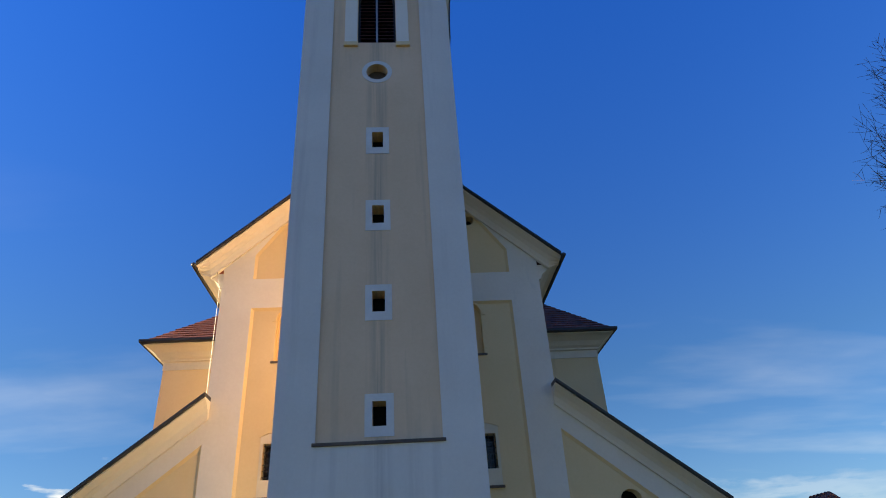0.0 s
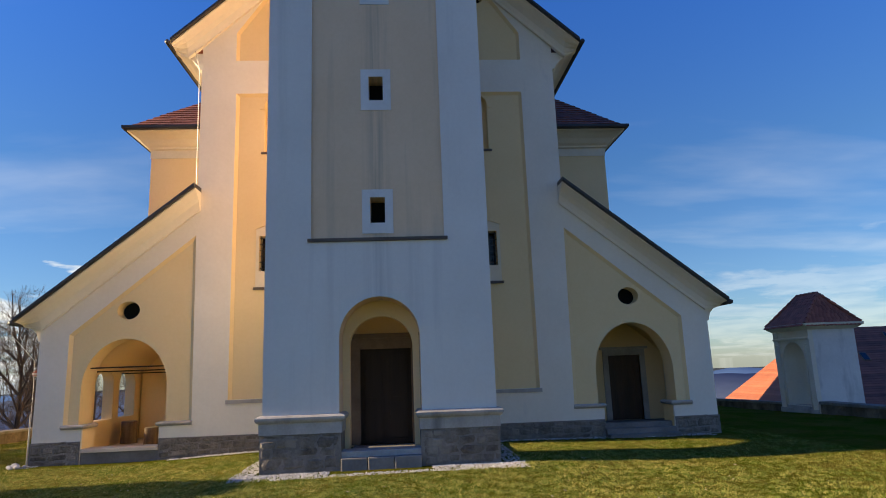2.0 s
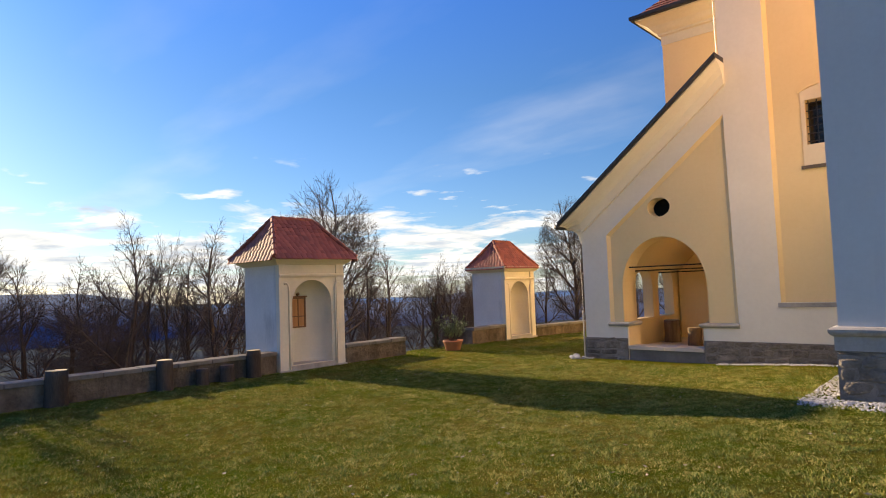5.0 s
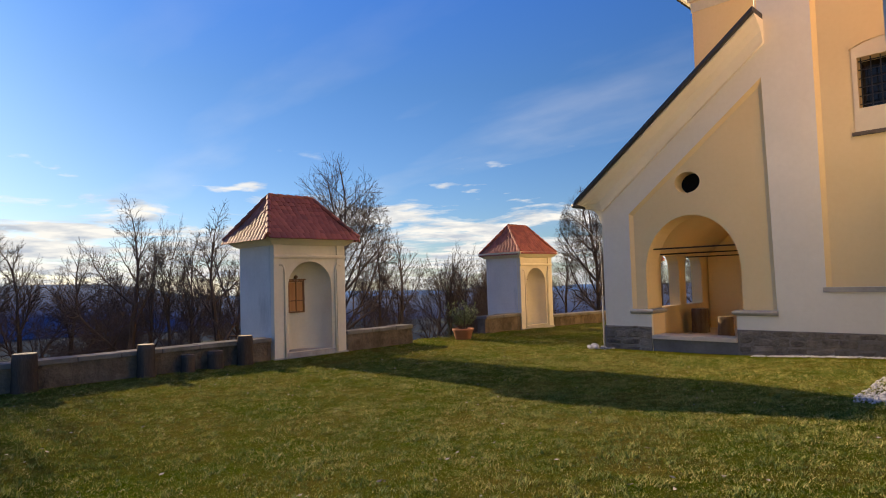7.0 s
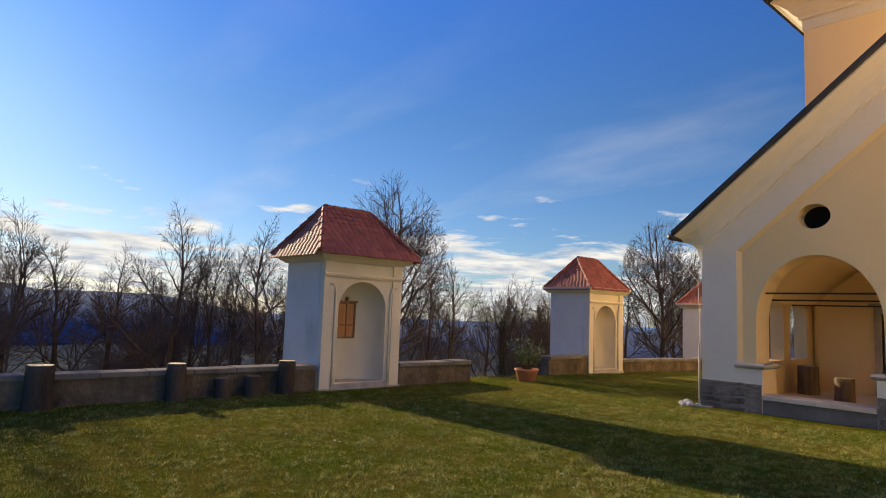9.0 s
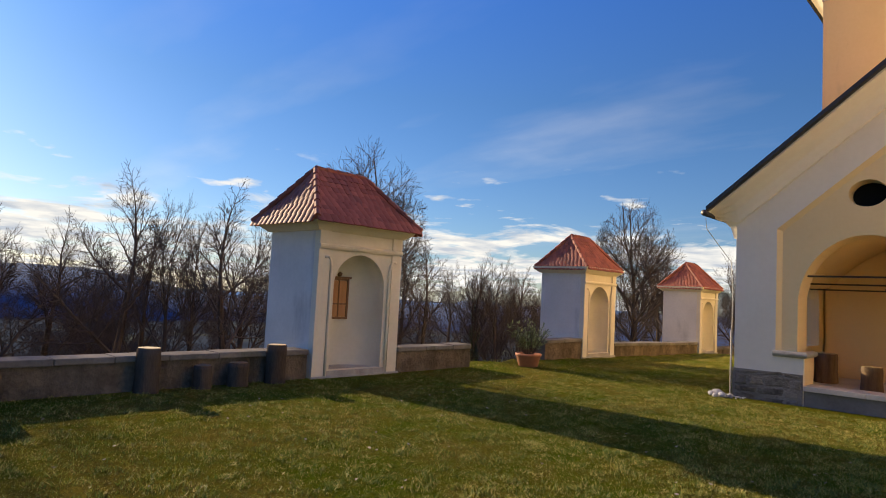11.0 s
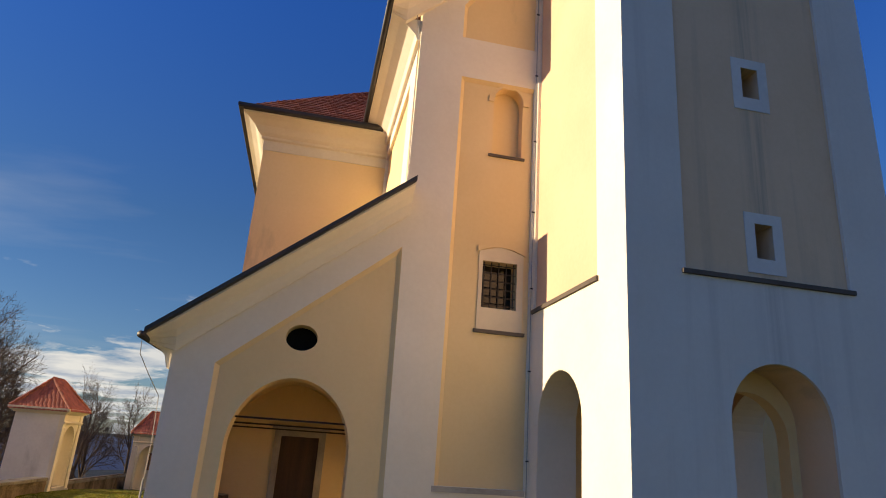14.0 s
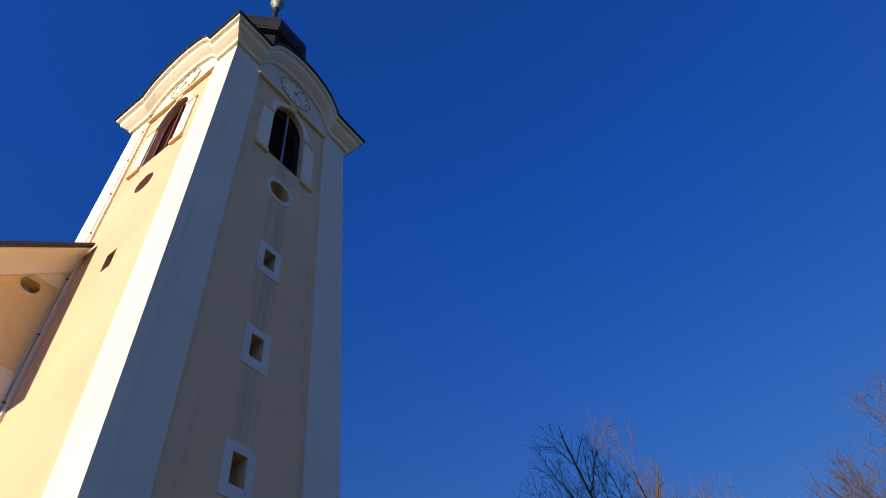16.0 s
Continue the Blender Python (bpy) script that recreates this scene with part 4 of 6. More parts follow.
        ringc = [[bm.verts.new((s * x, FY - o, z + u * k)) for o, u in cove] for x, z, k in ends]
        for r0, r1 in zip(ringc, ringc[1:]):
            for i in range(len(cove)):
                j = (i + 1) % len(cove)
                bm.faces.new((r0[i], r0[j], r1[j], r1[i]))
        bm.faces.new(ringc[0])
        bm.faces.new(ringc[-1][::-1])
        part("verge_cornice", bm, M_WHITE, church, "white coved verge cornice")
        edge = [(-0.10, 0.003), (0.70, 0.003), (0.74, 0.03), (0.74, 0.13), (-0.10, 0.15)]
        bm = bmesh.new()
        sweep(bm, [(s * x, FY, z, 0, -1) for x, z in pts], edge)
        part("verge_edge", bm, M_METAL, church, "dark metal roof edge")
    verge([(11.20, 3.94), (5.99, 8.12)])
    verge([(6.98, 13.18), (T + 0.01, 16.92)])
    # roofs behind the verge
    bm = slab([[(11.20, 3.93), (11.20, 4.07), (5.99, 8.25), (5.99, 8.11)]], P, 0.0, 8.3)
    part("wing_roof", bm, M_OLDTILE, church, "dark tiled wing roof")
    bm = slab([[(7.0, 13.24), (7.0, 13.38), (0.0, 19.8), (0.0, 19.6)]], P, 0.9, 30.0)
    part("nave_roof", bm, M_OLDTILE, church, "dark red tiled nave roof")
    # nave side wall with recessed panel, eaves cove and gutter
    def N(u, v, w, s=s):
        return (s * (KX - w), u, v)
    part("nave_wall", slab([rect(FY + FT + 0.003, 34.0, 4.5, GZ + 0.5)], N, 0.10, 0.8), M_YELLOW, church, "yellow plaster nave side wall")
    part("nave_strip", slab([rect(FY + 0.45, 12.6, 4.5, GZ + 0.1), rect(6.2, 11.4, 5.0, 12.05)], N, 0.0, 0.096), M_WHITE, church, "white plaster strips")
    bm = bmesh.new()
    sweep(bm, [(s * KX, y, 13.16, s, 0) for y in (FY + 0.078, 12.0)], [(-0.05, -0.62), (-0.05, 0.0), (0.85, 0.0), (0.85, -0.05), (0.6, -0.13), (0.36, -0.26), (0.16, -0.46), (0.10, -0.62)])
    part("eaves_cornice", bm, M_WHITE, church, "white coved eaves cornice")
    bm = bmesh.new()
    tube(bm, [(s * 7.06, FY - 0.74, 13.17), (s * 7.06, 12.0, 13.17)], [0.085, 0.085], 10)
    part("gutter", bm, M_METAL, church, "dark metal gutter", True)
    bm = bmesh.new()
    tube(bm, [(s * 11.24, FY - 0.74, 3.92), (s * 11.24, 12.9, 3.92)], [0.075, 0.075], 10)
    part("gutter", bm, M_METAL, church, "dark metal gutter", True)
    bm = bmesh.new()
    sweep(bm, [(s * WX, y, 3.88, s, 0) for y in (FY + 0.078, 12.9)], [(-0.05, -0.5), (-0.05, 0.0), (0.46, 0.0), (0.46, -0.04), (0.3, -0.10), (0.16, -0.24), (0.08, -0.5)])
    part("eaves_cornice", bm, M_WHITE, church, "white coved eaves cornice")
    # transept: plain yellow walls, coved cornice, hipped tiled roof
    TX, TY0, TY1, TZ = (10.46, 11.55, 22.0, 12.38) if s < 0 else (10.3, 12.0, 22.0, 12.38)
    x0, x1 = sorted((s * (KX - 0.5), s * TX))
    part("transept_wall", boxes((x0, x1, TY0, TY1, -0.3, TZ)), M_YELLOW, church, "yellow plaster transept")
    bm = bmesh.new()
    prof = [(-0.05, -0.62), (-0.05, 0.45), (0.78, 0.45), (0.78, 0.38), (0.6, 0.30), (0.38, 0.14), (0.24, -0.05), (0.12, -0.14), (0.12, -0.22), (0.03, -0.26), (0.03, -0.62)]
    sweep(bm, [(s * 6.0, TY0, TZ, 0, -1), (s * TX, TY0, TZ, s, -1), (s * TX, TY1, TZ, s, 0)], prof)
    part("eaves_cornice", bm, M_CREAM, church, "cream moulded eaves cornice")
    bm = bmesh.new()
    sweep(bm, [(s * 6.0, TY0, TZ, 0, -1), (s * TX, TY0, TZ, s, -1), (s * TX, TY1, TZ, s, 0)], [(0.80, 0.44), (0.93, 0.44), (0.96, 0.50), (0.96, 0.60), (0.70, 0.62), (0.70, 0.44)])
    part("gutter", bm, M_METAL, church, "dark metal gutter")
    bm = bmesh.new()
    e = TX + 0.85
    v = [bm.verts.new((s * a, b, c)) for a, b, c in ((0, TY0 - 0.85, TZ + 0.5), (e, TY0 - 0.85, TZ + 0.5), (e, TY1 + 0.85, TZ + 0.5), (0, TY1 + 0.85, TZ + 0.5), (6.2, 17.2, TZ + 6.0), (0, 17.2, TZ + 6.0))]
    for f in ((0, 1, 4, 5), (1, 2, 4), (2, 3, 5, 4), (0, 3, 2, 1), (0, 5, 3)):
        bm.faces.new([v[i] for i in f])
    t_roof = part("transept_roof", bm, M_OLDTILE, church, "red tiled hipped roof")
    eave, apex = TZ + 0.5, TZ + 6.0
    for a, b, c, d in (((0, TY0 - 0.85, eave), (e, TY0 - 0.85, eave), (6.2, 17.2, apex), (0, 17.2, apex)), ((e, TY0 - 0.85, eave), (e, TY1 + 0.85, eave), (6.2, 17.2, apex), (6.2, 17.2, apex))):
        tagged(part("roof_covering", tile_rows(*[Vector((s * x, y, z)) for x, y, z in (a, b, c, d)]), M_OLDTILE, t_roof), kind="stuff")
part("nave_back_wall", boxes((-KX + 0.9, KX - 0.9, 33.0, 34.0, -0.3, 17)), M_YELLOW, church)

# ---- chapels along the parapet ----


def tile_mesh():
    """A plain clay tile with a rounded tail: width along x, length along -y, lying on z = 0."""
    bm = bmesh.new()
    cols = (-0.096, -0.05, 0.0, 0.05, 0.096)

    def lift(x):
        return 0.018 * (1 - (x / 0.1) ** 2)
    rows = []
    for y0, z0, tail in ((0.06, 0.0, 0.0), (-0.19, 0.022, 0.03), (-0.19, 0.0, 0.03)):
        rows.append([bm.verts.new((x, y0 - tail * (1 - (x / 0.1) ** 2), z0 + lift(x))) for x in cols])
    for r0, r1 in zip(rows, rows[1:]):
        for k in range(4):
            bm.faces.new((r0[k], r0[k + 1], r1[k + 1], r1[k]))
    foot = [bm.verts.new((x, y, z - 0.02)) for x, y, z in ((-0.096, 0.06, 0), (0.096, 0.06, 0), (0.096, -0.19, 0.0), (-0.096, -0.19, 0.0))]
    bm.faces.new((rows[0][0], rows[1][0], rows[2][0], foot[3], foot[0]))
    bm.faces.new((rows[0][4], foot[1], foot[2], rows[2][4], rows[1][4]))
    bmesh.ops.recalc_face_normals(bm, faces=bm.faces)
    me = bpy.data.meshes.new("tile")
    bm.to_mesh(me)
    bm.free()
    me.materials.append(M_TILE)
    return me


TILE = tile_mesh()
CW, CD, CE, CR = 1.27, 2.05, 3.62, 4.98     # half width, depth, eaves and ridge height
ROOF = {"front": ((0.42, -1.67), (0.42, 1.67), (-1.02, 0.82), (-1.02, -0.82)), "right": ((0.42, 1.67), (-2.47, 1.67), (-1.02, 0.82), (-1.02, 0.82)),
        "back": ((-2.47, 1.67), (-2.47, -1.67), (-1.02, -0.82), (-1.02, 0.82)), "left": ((-2.47, -1.67), (0.42, -1.67), (-1.02, -0.82), (-1.02, -0.82))}


def slope_tiles(name):
    """The poses of the tiles on one slope of a chapel roof, row by row."""
    a, b, c, d = [Vector((x, y, z)) for (x, y), z in zip(ROOF[name], (CE, CE, CR, CR))]
    along = (b - a).normalized()
    up = ((c + d) / 2 - (a + b) / 2)
    up = (up - along * up.dot(along)).normalized()
    nrm = along.cross(up).normalized()
    if nrm.z < 0:
        nrm = -nrm
    ln = (c - a).dot(up)
    rows = int(ln / 0.195)
    out = []
    rnd = random.Random(name)
    for r in range(rows + 1):
        s = (r + 0.35) * ln / (rows + 0.9)
        f = s / ln
        p0, p1 = a + (d - a) * f, b + (c - b) * f
        w = (p1 - p0).length
        n = max(1, round(w / 0.2))
        sag = -0.06 * math.sin(math.pi * f)
        for k in range(n):
            q = p0 + (p1 - p0) * ((k + 0.5 + (0.25 if r % 2 else -0.25) * (n > 2)) / n)
            rot = Matrix((along, up, nrm)).transposed().to_4x4()
            tilt = pose(0, 0, 0, 5.5 + rnd.uniform(-1.5, 1.5), rnd.uniform(-1.0, 1.0), rnd.uniform(-1.5, 1.5))
            out.append(Matrix.Translation(q + nrm * (0.03 + sag)) @ rot @ tilt @ Matrix.Diagonal((w / n / 0.2, 1, 1, 1)))
    return out


def joined_tiles(poses):
    src = [v.co.copy() for v in TILE.vertices]
    polys = [tuple(p.vertices) for p in TILE.polygons]
    verts, faces = [], []
    for m in poses:
        n = len(verts)
        verts += [tuple(m @ v) for v in src]
        faces += [tuple(n + i for i in p) for p in polys]
    me = bpy.data.meshes.new("roof_tile_rest")
    me.from_pydata(verts, [], faces)
    me.materials.append(M_TILE)
    return me


def chapel(at, label, single_tiles, picture, wall, eaves=0.88, size=1.0):
    """A wayside chapel: front towards local +x with an arched niche, hipped tiled roof."""
    ch = thing("wayside_chapel", (0, 0, 0), label, "chapel", "chapels along the churchyard wall")

    def F(u, v, w):
        return (-w, u, v)
    hole = arch(-0.78, 0.78, 0.14, 2.12, 2.88)
    part("front_wall", slab([rect(-CW, CW, -0.25, 3.45), hole], F, 0.0, 0.16), M_CREAM, ch, "cream plaster front")
    for s in (-1, 1):
        y0, y1 = sorted((s * CW, s * (CW - 0.22)))
        part("side_wall", boxes((-CD, -0.162, y0 + 0.004, y1 - 0.004, -0.25, 3.45)), wall, ch, "pale plaster side wall")
        a, b = sorted((s * (CW + 0.015), s * (CW - 0.30)))
        bm = boxes((0.002, 0.05, a, b, 0.0, 2.95))
        part("pilaster", bm, M_CREAM, ch, "flat plaster pilaster")
        bm = bmesh.new()
        pts = [(0.035, s * (CW - 0.36), z) for z in (0.02, 1.2, 2.2, 2.55)] + [(0.04, s * (CW - 0.33), 2.70), (0.045, s * (CW - 0.26), 2.78), (0.045, s * (CW - 0.16), 2.76)]
        tube(bm, pts, [0.035] * 7, 8)
        part("pilaster_roll", bm, M_CREAM, ch, "rounded plaster roll", True)
        part("frieze_block", boxes((0.002, 0.06, a, b, 3.06, 3.40), bevel=0.008), M_CREAM, ch)
    part("back_wall", boxes((-CD, -CD + 0.22, -CW + 0.23, CW - 0.23, -0.25, 3.45)), wall, ch)
    # niche: half round in plan with a domed head
    bm = bmesh.new()
    rows = []
    for k in range(15):
        a = math.pi * k / 14
        col = [(0.78 * math.cos(a), 0.78 * math.sin(a) * 0.95, 0.13), (0.78 * math.cos(a), 0.78 * math.sin(a) * 0.95, 1.2), (0.78 * math.cos(a), 0.78 * math.sin(a) * 0.95, 2.12)]
        for j in range(1, 7):
            b = math.pi / 2 * j / 6
            col.append((0.78 * math.cos(a) * math.cos(b), 0.74 * math.sin(a) * math.cos(b), 2.12 + 0.77 * math.sin(b)))
        rows.append([bm.verts.new((-0.15 - w, u, v)) for u, w, v in col])
    for r0, r1 in zip(rows, rows[1:]):
        for j in range(len(r0) - 1):
            bm.faces.new((r0[j], r0[j + 1], r1[j + 1], r1[j]))
    bmesh.ops.remove_doubles(bm, verts=bm.verts, dist=0.001)
    part("niche", bm, M_CREAM, ch, "smooth half-round niche", True)
    part("niche_floor", boxes((-0.95, 0.05, -0.9, 0.9, -0.25, 0.13), bevel=0.01), M_STONE, ch, "stone niche floor")
    part("plinth", boxes((0.051, 0.10, -CW - 0.06, CW + 0.06, -0.3, 0.02), bevel=0.01), M_STONE, ch, "low stone plinth")
    # architrave and cornice right round
    ringp = [(0.0, -CW), (0.0, CW), (-CD, CW), (-CD, -CW)]
    nrm = [(1, -1), (1, 1), (-1, 1), (-1, -1)]
    for z, prof, nm in ((2.96, [(-0.04, 0.0), (0.07, 0.0), (0.10, 0.05), (0.10, 0.09), (0.05, 0.12), (-0.04, 0.13)], "architrave"), (3.36, [(-0.04, 0.0), (0.07, 0.02), (0.12, 0.06), (0.20, 0.12), (0.27, 0.20), (0.29, 0.28), (-0.04, 0.30)], "cornice")):
        if nm == "architrave":
            pth = [(0.0, -CW - 0.015, z, 1, 0), (0.0, CW + 0.015, z, 1, 0)]
            part(nm, sweep(bmesh.new(), pth, prof), M_CREAM, ch, "moulded plaster band")
        else:
            pth = [(x, y, z, nx, ny) for (x, y), (nx, ny) in zip(ringp, nrm)]
            part(nm, sweep(bmesh.new(), pth, prof, closed=True), M_CREAM, ch, "moulded plaster cornice")
    # roof body under the tiles
    bm = bmesh.new()
    v = [bm.verts.new(p) for p in ((0.40, -1.65, CE - 0.03), (0.40, 1.65, CE - 0.03), (-2.45, 1.65, CE - 0.03), (-2.45, -1.65, CE - 0.03), (-1.02, 0.80, CR - 0.05), (-1.02, -0.80, CR - 0.05), (0.40, -1.65, CE), (0.40, 1.65, CE), (-2.45, 1.65, CE), (-2.45, -1.65, CE))]
    for f in ((0, 3, 2, 1), (0, 1, 7, 6), (1, 2, 8, 7), (2, 3, 9, 8), (3, 0, 6, 9), (6, 7, 4, 5), (7, 8, 4), (8, 9, 5, 4), (9, 6, 5)):
        bm.faces.new([v[i] for i in f])
    roof = part("roof", bm, M_OLDTILE, ch, "hipped red clay tile roof")
    # ridge and hip tiles
    lines = [((-1.02, -0.82, CR), (-1.02, 0.82, CR)), ((0.42, -1.67, CE), (-1.02, -0.82, CR)), ((0.42, 1.67, CE), (-1.02, 0.82, CR)), ((-2.47, 1.67, CE), (-1.02, 0.82, CR)), ((-2.47, -1.67, CE), (-1.02, -0.82, CR))]
    for a, b in lines:
        a, b = Vector(a), Vector(b)
        n = max(4, int((b - a).length / 0.3))
        for k in range(n):
            p, q = a + (b - a) * (k / n), a + (b - a) * ((k + 1.12) / n)
            bm = bmesh.new()
            tube(bm, [p + Vector((0, 0, 0.015)), q + Vector((0, 0, 0.0))], [0.085, 0.068], 8)
            part("ridge_tile", bm, M_TILE, roof)
    sides = ["front", "left", "right", "back"]
    for sd in sides:
        if single_tiles and sd != "back":
            for m in slope_tiles(sd):
                t = new("tile", TILE)
                t.parent = roof
                t.matrix_basis = m
        else:
            t = tagged(new("roof_tile_rest", joined_tiles(slope_tiles(sd))), kind="stuff")
            t.parent = roof
    if picture:
        pic = new("shutter_cabinet")
        pic.parent = ch
        pic.matrix_basis = pose(-0.86, 0.0, 1.28)

        def Q(u, v, w):
            return (0.06 - w, u, v)
        part("cabinet_frame", slab([rect(-0.30, 0.30, 0.0, 1.02), rect(-0.25, -0.012, 0.05, 0.97), rect(0.012, 0.25, 0.05, 0.97)], Q, 0.0, 0.08), M_BROWN, pic, "dark brown wooden frame")
        for u0 in (-0.245, 0.017):
            for v0, v1 in ((0.055, 0.36), (0.40, 0.965)):
                part("cabinet_panel", slab([rect(u0, u0 + 0.228, v0, v1)], Q, 0.025, 0.07), M_ORANGEWOOD, pic, "orange-brown wooden panel")
            part("cabinet_rail", slab([rect(u0, u0 + 0.228, 0.362, 0.398)], Q, 0.008, 0.07), M_BROWN, pic)
        part("cabinet_crown", slab([rect(-0.34, 0.34, 1.022, 1.07)], Q, -0.04, 0.09), M_BROWN, pic)
        bm = bmesh.new()
        lathe(bm, [(0.02, 1.07), (0.07, 1.10), (0.075, 1.15), (0.03, 1.20), (0.05, 1.235), (0.012, 1.27)], 10, (0.02, 0, 0))
        part("cabinet_knob", bm, M_BROWN, pic)
    roof.matrix_basis = Matrix.Translation((-1.02 * (1 - eaves), 0, 0)) @ Matrix.Diagonal((eaves, eaves, 1, 1))
    ch.matrix_basis = at @ Matrix.Diagonal((size, size, size, 1))
    return ch


chapel(pose(-17.53, -1.15, -0.36), "cream chapel with red tiled roof, wooden cabinet in its niche", True, True, M_PALE, 0.97)
chapel(pose(-17.83, 10.98, -0.43), "cream chapel with red roof behind the potted plant", False, True, M_PALE, size=0.93)
chapel(pose(-17.76, 22.0, -0.69), "cream chapel with red roof beside the low parapet", False, False, M_PALE, size=0.92)
chapel(pose(-16.25, 32.1, -1.46, 0, 0, -90), "white chapel with red roof at the terrace corner", False, True, M_WHITE, size=0.90)
chapel(pose(17.9, 11.5, -0.18, 0, 0, 180), "white chapel with tiled roof in the church's shade", False, False, M_PALE)

# ---- parapet walls ----


def parapet(name, x0, y0, x1, y1, top, fall=0.0, thick=0.45, label="low rubble parapet wall with stone coping"):
    d = Vector((x1 - x0, y1 - y0, 0))
    ln = d.length
    bm = bmesh.new()
    n = max(2, int(ln / 0.35))
    rnd = random.Random(name)
    rings = []
    for i in range(n + 1):
        x = ln * i / n
        j = [rnd.uniform(-0.03, 0.03) for _ in range(6)]
        rings.append([bm.verts.new((x, -thick / 2 + j[0], -1.6)), bm.verts.new((x, -thick / 2 + j[1], (top) * 0.4 - 0.2)), bm.verts.new((x, -thick / 2 + j[2], top - 0.1)), bm.verts.new((x, thick / 2 + j[3], top - 0.1)), bm.verts.new((x, thick / 2 + j[4], -1.6))])
    for r0, r1 in zip(rings, rings[1:]):
        for k in range(5):
            bm.faces.new((r0[k], r0[(k + 1) % 5], r1[(k + 1) % 5], r1[k]))
    bm.faces.new(rings[0])
    bm.faces.new(rings[-1][::-1])
    w = mesh_ob(name, bm, M_WALLSTONE)
    tagged(w, label, "wall", kind="structure")
    lean = Matrix.Identity(4)
    lean[2][0] = -fall / ln
    w.matrix_basis = Matrix.Translation((x0, y0, 0)) @ Matrix.Rotation(math.atan2(d.y, d.x), 4, "Z") @ lean
    x = 0.0
    while x < ln - 0.2:
        l = min(rnd.uniform(0.8, 1.3), ln - x)
        c = part("coping_stone", boxes((x + 0.006, x + l - 0.006, -thick / 2 - 0.06, thick / 2 + 0.06, top - 0.12 + rnd.uniform(-0.008, 0.008), top + rnd.uniform(-0.01, 0.012)), bevel=0.02), M_COPING, w)
        x += l
    return w


parapet("wall_west", -17.8, -2.5, -17.8, -30.0, 0.28)
parapet("wall_west_gap", -17.70, 0.14, -17.70, 3.0, 0.27)
parapet("wall_west_foot", -18.05, 7.4, -18.05, 9.8, 0.28)
parapet("wall_west_middle", -18.05, 12.2, -18.05, 20.8, 0.06, 0.32)
parapet("wall_west_far", -18.05, 23.2, -18.05, 34.2, -0.42, 0.5)
parapet("wall_north", -14.9, 33.9, -7.0, 33.9, -0.85)
parapet("wall_east", 18.1, 12.9, 18.1, 34.0, 0.05, 1.0)
parapet("wall_east_near", 18.1, 10.1, 18.1, -30.0, 0.20)


def upright_log(x, y, r, h, seed, group, label, top_mat=M_CUT):
    rnd = random.Random(seed)
    g = ground_z(x, y) if group == "logs at the parapet" else -0.22
    lg = thing("upright_log", (x, y, g), label, "log", group)
    k = [rnd.uniform(0, 6.28) for _ in range(3)]

    def wob(a):
        return 1 + 0.06 * math.sin(2 * a + k[0]) + 0.04 * math.sin(5 * a + k[1])
    part("trunk", lathe(bmesh.new(), [(r * 1.08, -0.2), (r * 1.05, 0.05), (r * 0.98, h * 0.4), (r * 1.0, h * 0.8), (r * 0.97, h)], 18, squash=wob), M_BARK if group == "logs at the parapet" else M_LOG, lg, "", True)
    part("cut_top", lathe(bmesh.new(), [(r * 0.90, h - 0.01), (r * 0.91, h + 0.012), (r * 0.5, h + 0.016)], 18, squash=wob), top_mat, lg, "pale sawn top")
    return lg


for i, (x, y, r, h) in enumerate(((-17.38, -3.42, 0.20, 0.80), (-17.38, -6.08, 0.21, 0.80), (-17.38, -8.65, 0.24, 0.84))):
    upright_log(x, y, r, h, i, "logs at the parapet", "bark-covered upright log with a sawn top at the wall")
for i, (x, y, r, h) in enumerate(((-17.35, -4.30, 0.19, 0.46), (-17.35, -5.05, 0.17, 0.44))):
    upright_log(x, y, r, h, 20 + i, "logs at the parapet", "short dark log block standing against the wall", M_LOG)
for i, (x, y, r, h) in enumerate(((-8.60, 8.3, 0.24, 0.62), (-7.62, 8.3, 0.18, 0.62), (-9.85, 9.4, 0.30, 0.80))):
    upright_log(x, y, r, h, 40 + i, "log stools in the porch", "brown wooden log stool on the porch floor")

# ---- pot with a leafy plant ----


def potted_plant(x, y):
    p = thing("potted_plant", (x, y, ground_z(x, y)), "green long-leaved bush in a terracotta pot on the lawn", "plant pot")
    part("pot", lathe(bmesh.new(), [(0.26, 0.0), (0.29, 0.02), (0.36, 0.30), (0.37, 0.31), (0.39, 0.32), (0.40, 0.39), (0.385, 0.40), (0.36, 0.39), (0.34, 0.33)], 28), M_POT, p, "terracotta pot", True)
    rnd = random.Random(5)
    stems, leaves = bmesh.new(), []
    for i in range(46):
        a, tilt = rnd.uniform(0, 6.28), rnd.uniform(0.05, 0.75)
        ln = rnd.uniform(0.6, 1.15)
        pts = [Vector((0.1 * math.cos(a), 0.1 * math.sin(a), 0.33))]
        for k in range(1, 5):
            t = k / 4
            pts.append(Vector((math.cos(a) * (0.1 + ln * math.sin(tilt) * t), math.sin(a) * (0.1 + ln * math.sin(tilt) * t), 0.33 + ln * math.cos(tilt) * t - 0.06 * t * t * tilt)))
        tube(stems, pts, [0.011, 0.010, 0.008, 0.006, 0.004], 5)
        for k in range(22):
            t = rnd.uniform(0.25, 1.0)
            q = pts[0].lerp(pts[-1], t)
            d = Vector((rnd.uniform(-1, 1), rnd.uniform(-1, 1), rnd.uniform(-0.1, 0.9))).normalized()
            leaves.append((q, d, rnd.uniform(0.11, 0.20), rnd.uniform(0.012, 0.02)))
    part("stems", stems, M_TWIG, p)
    ob = leaf_mesh("foliage", leaves, M_OLEANDER)
    ob.parent = p
    return p


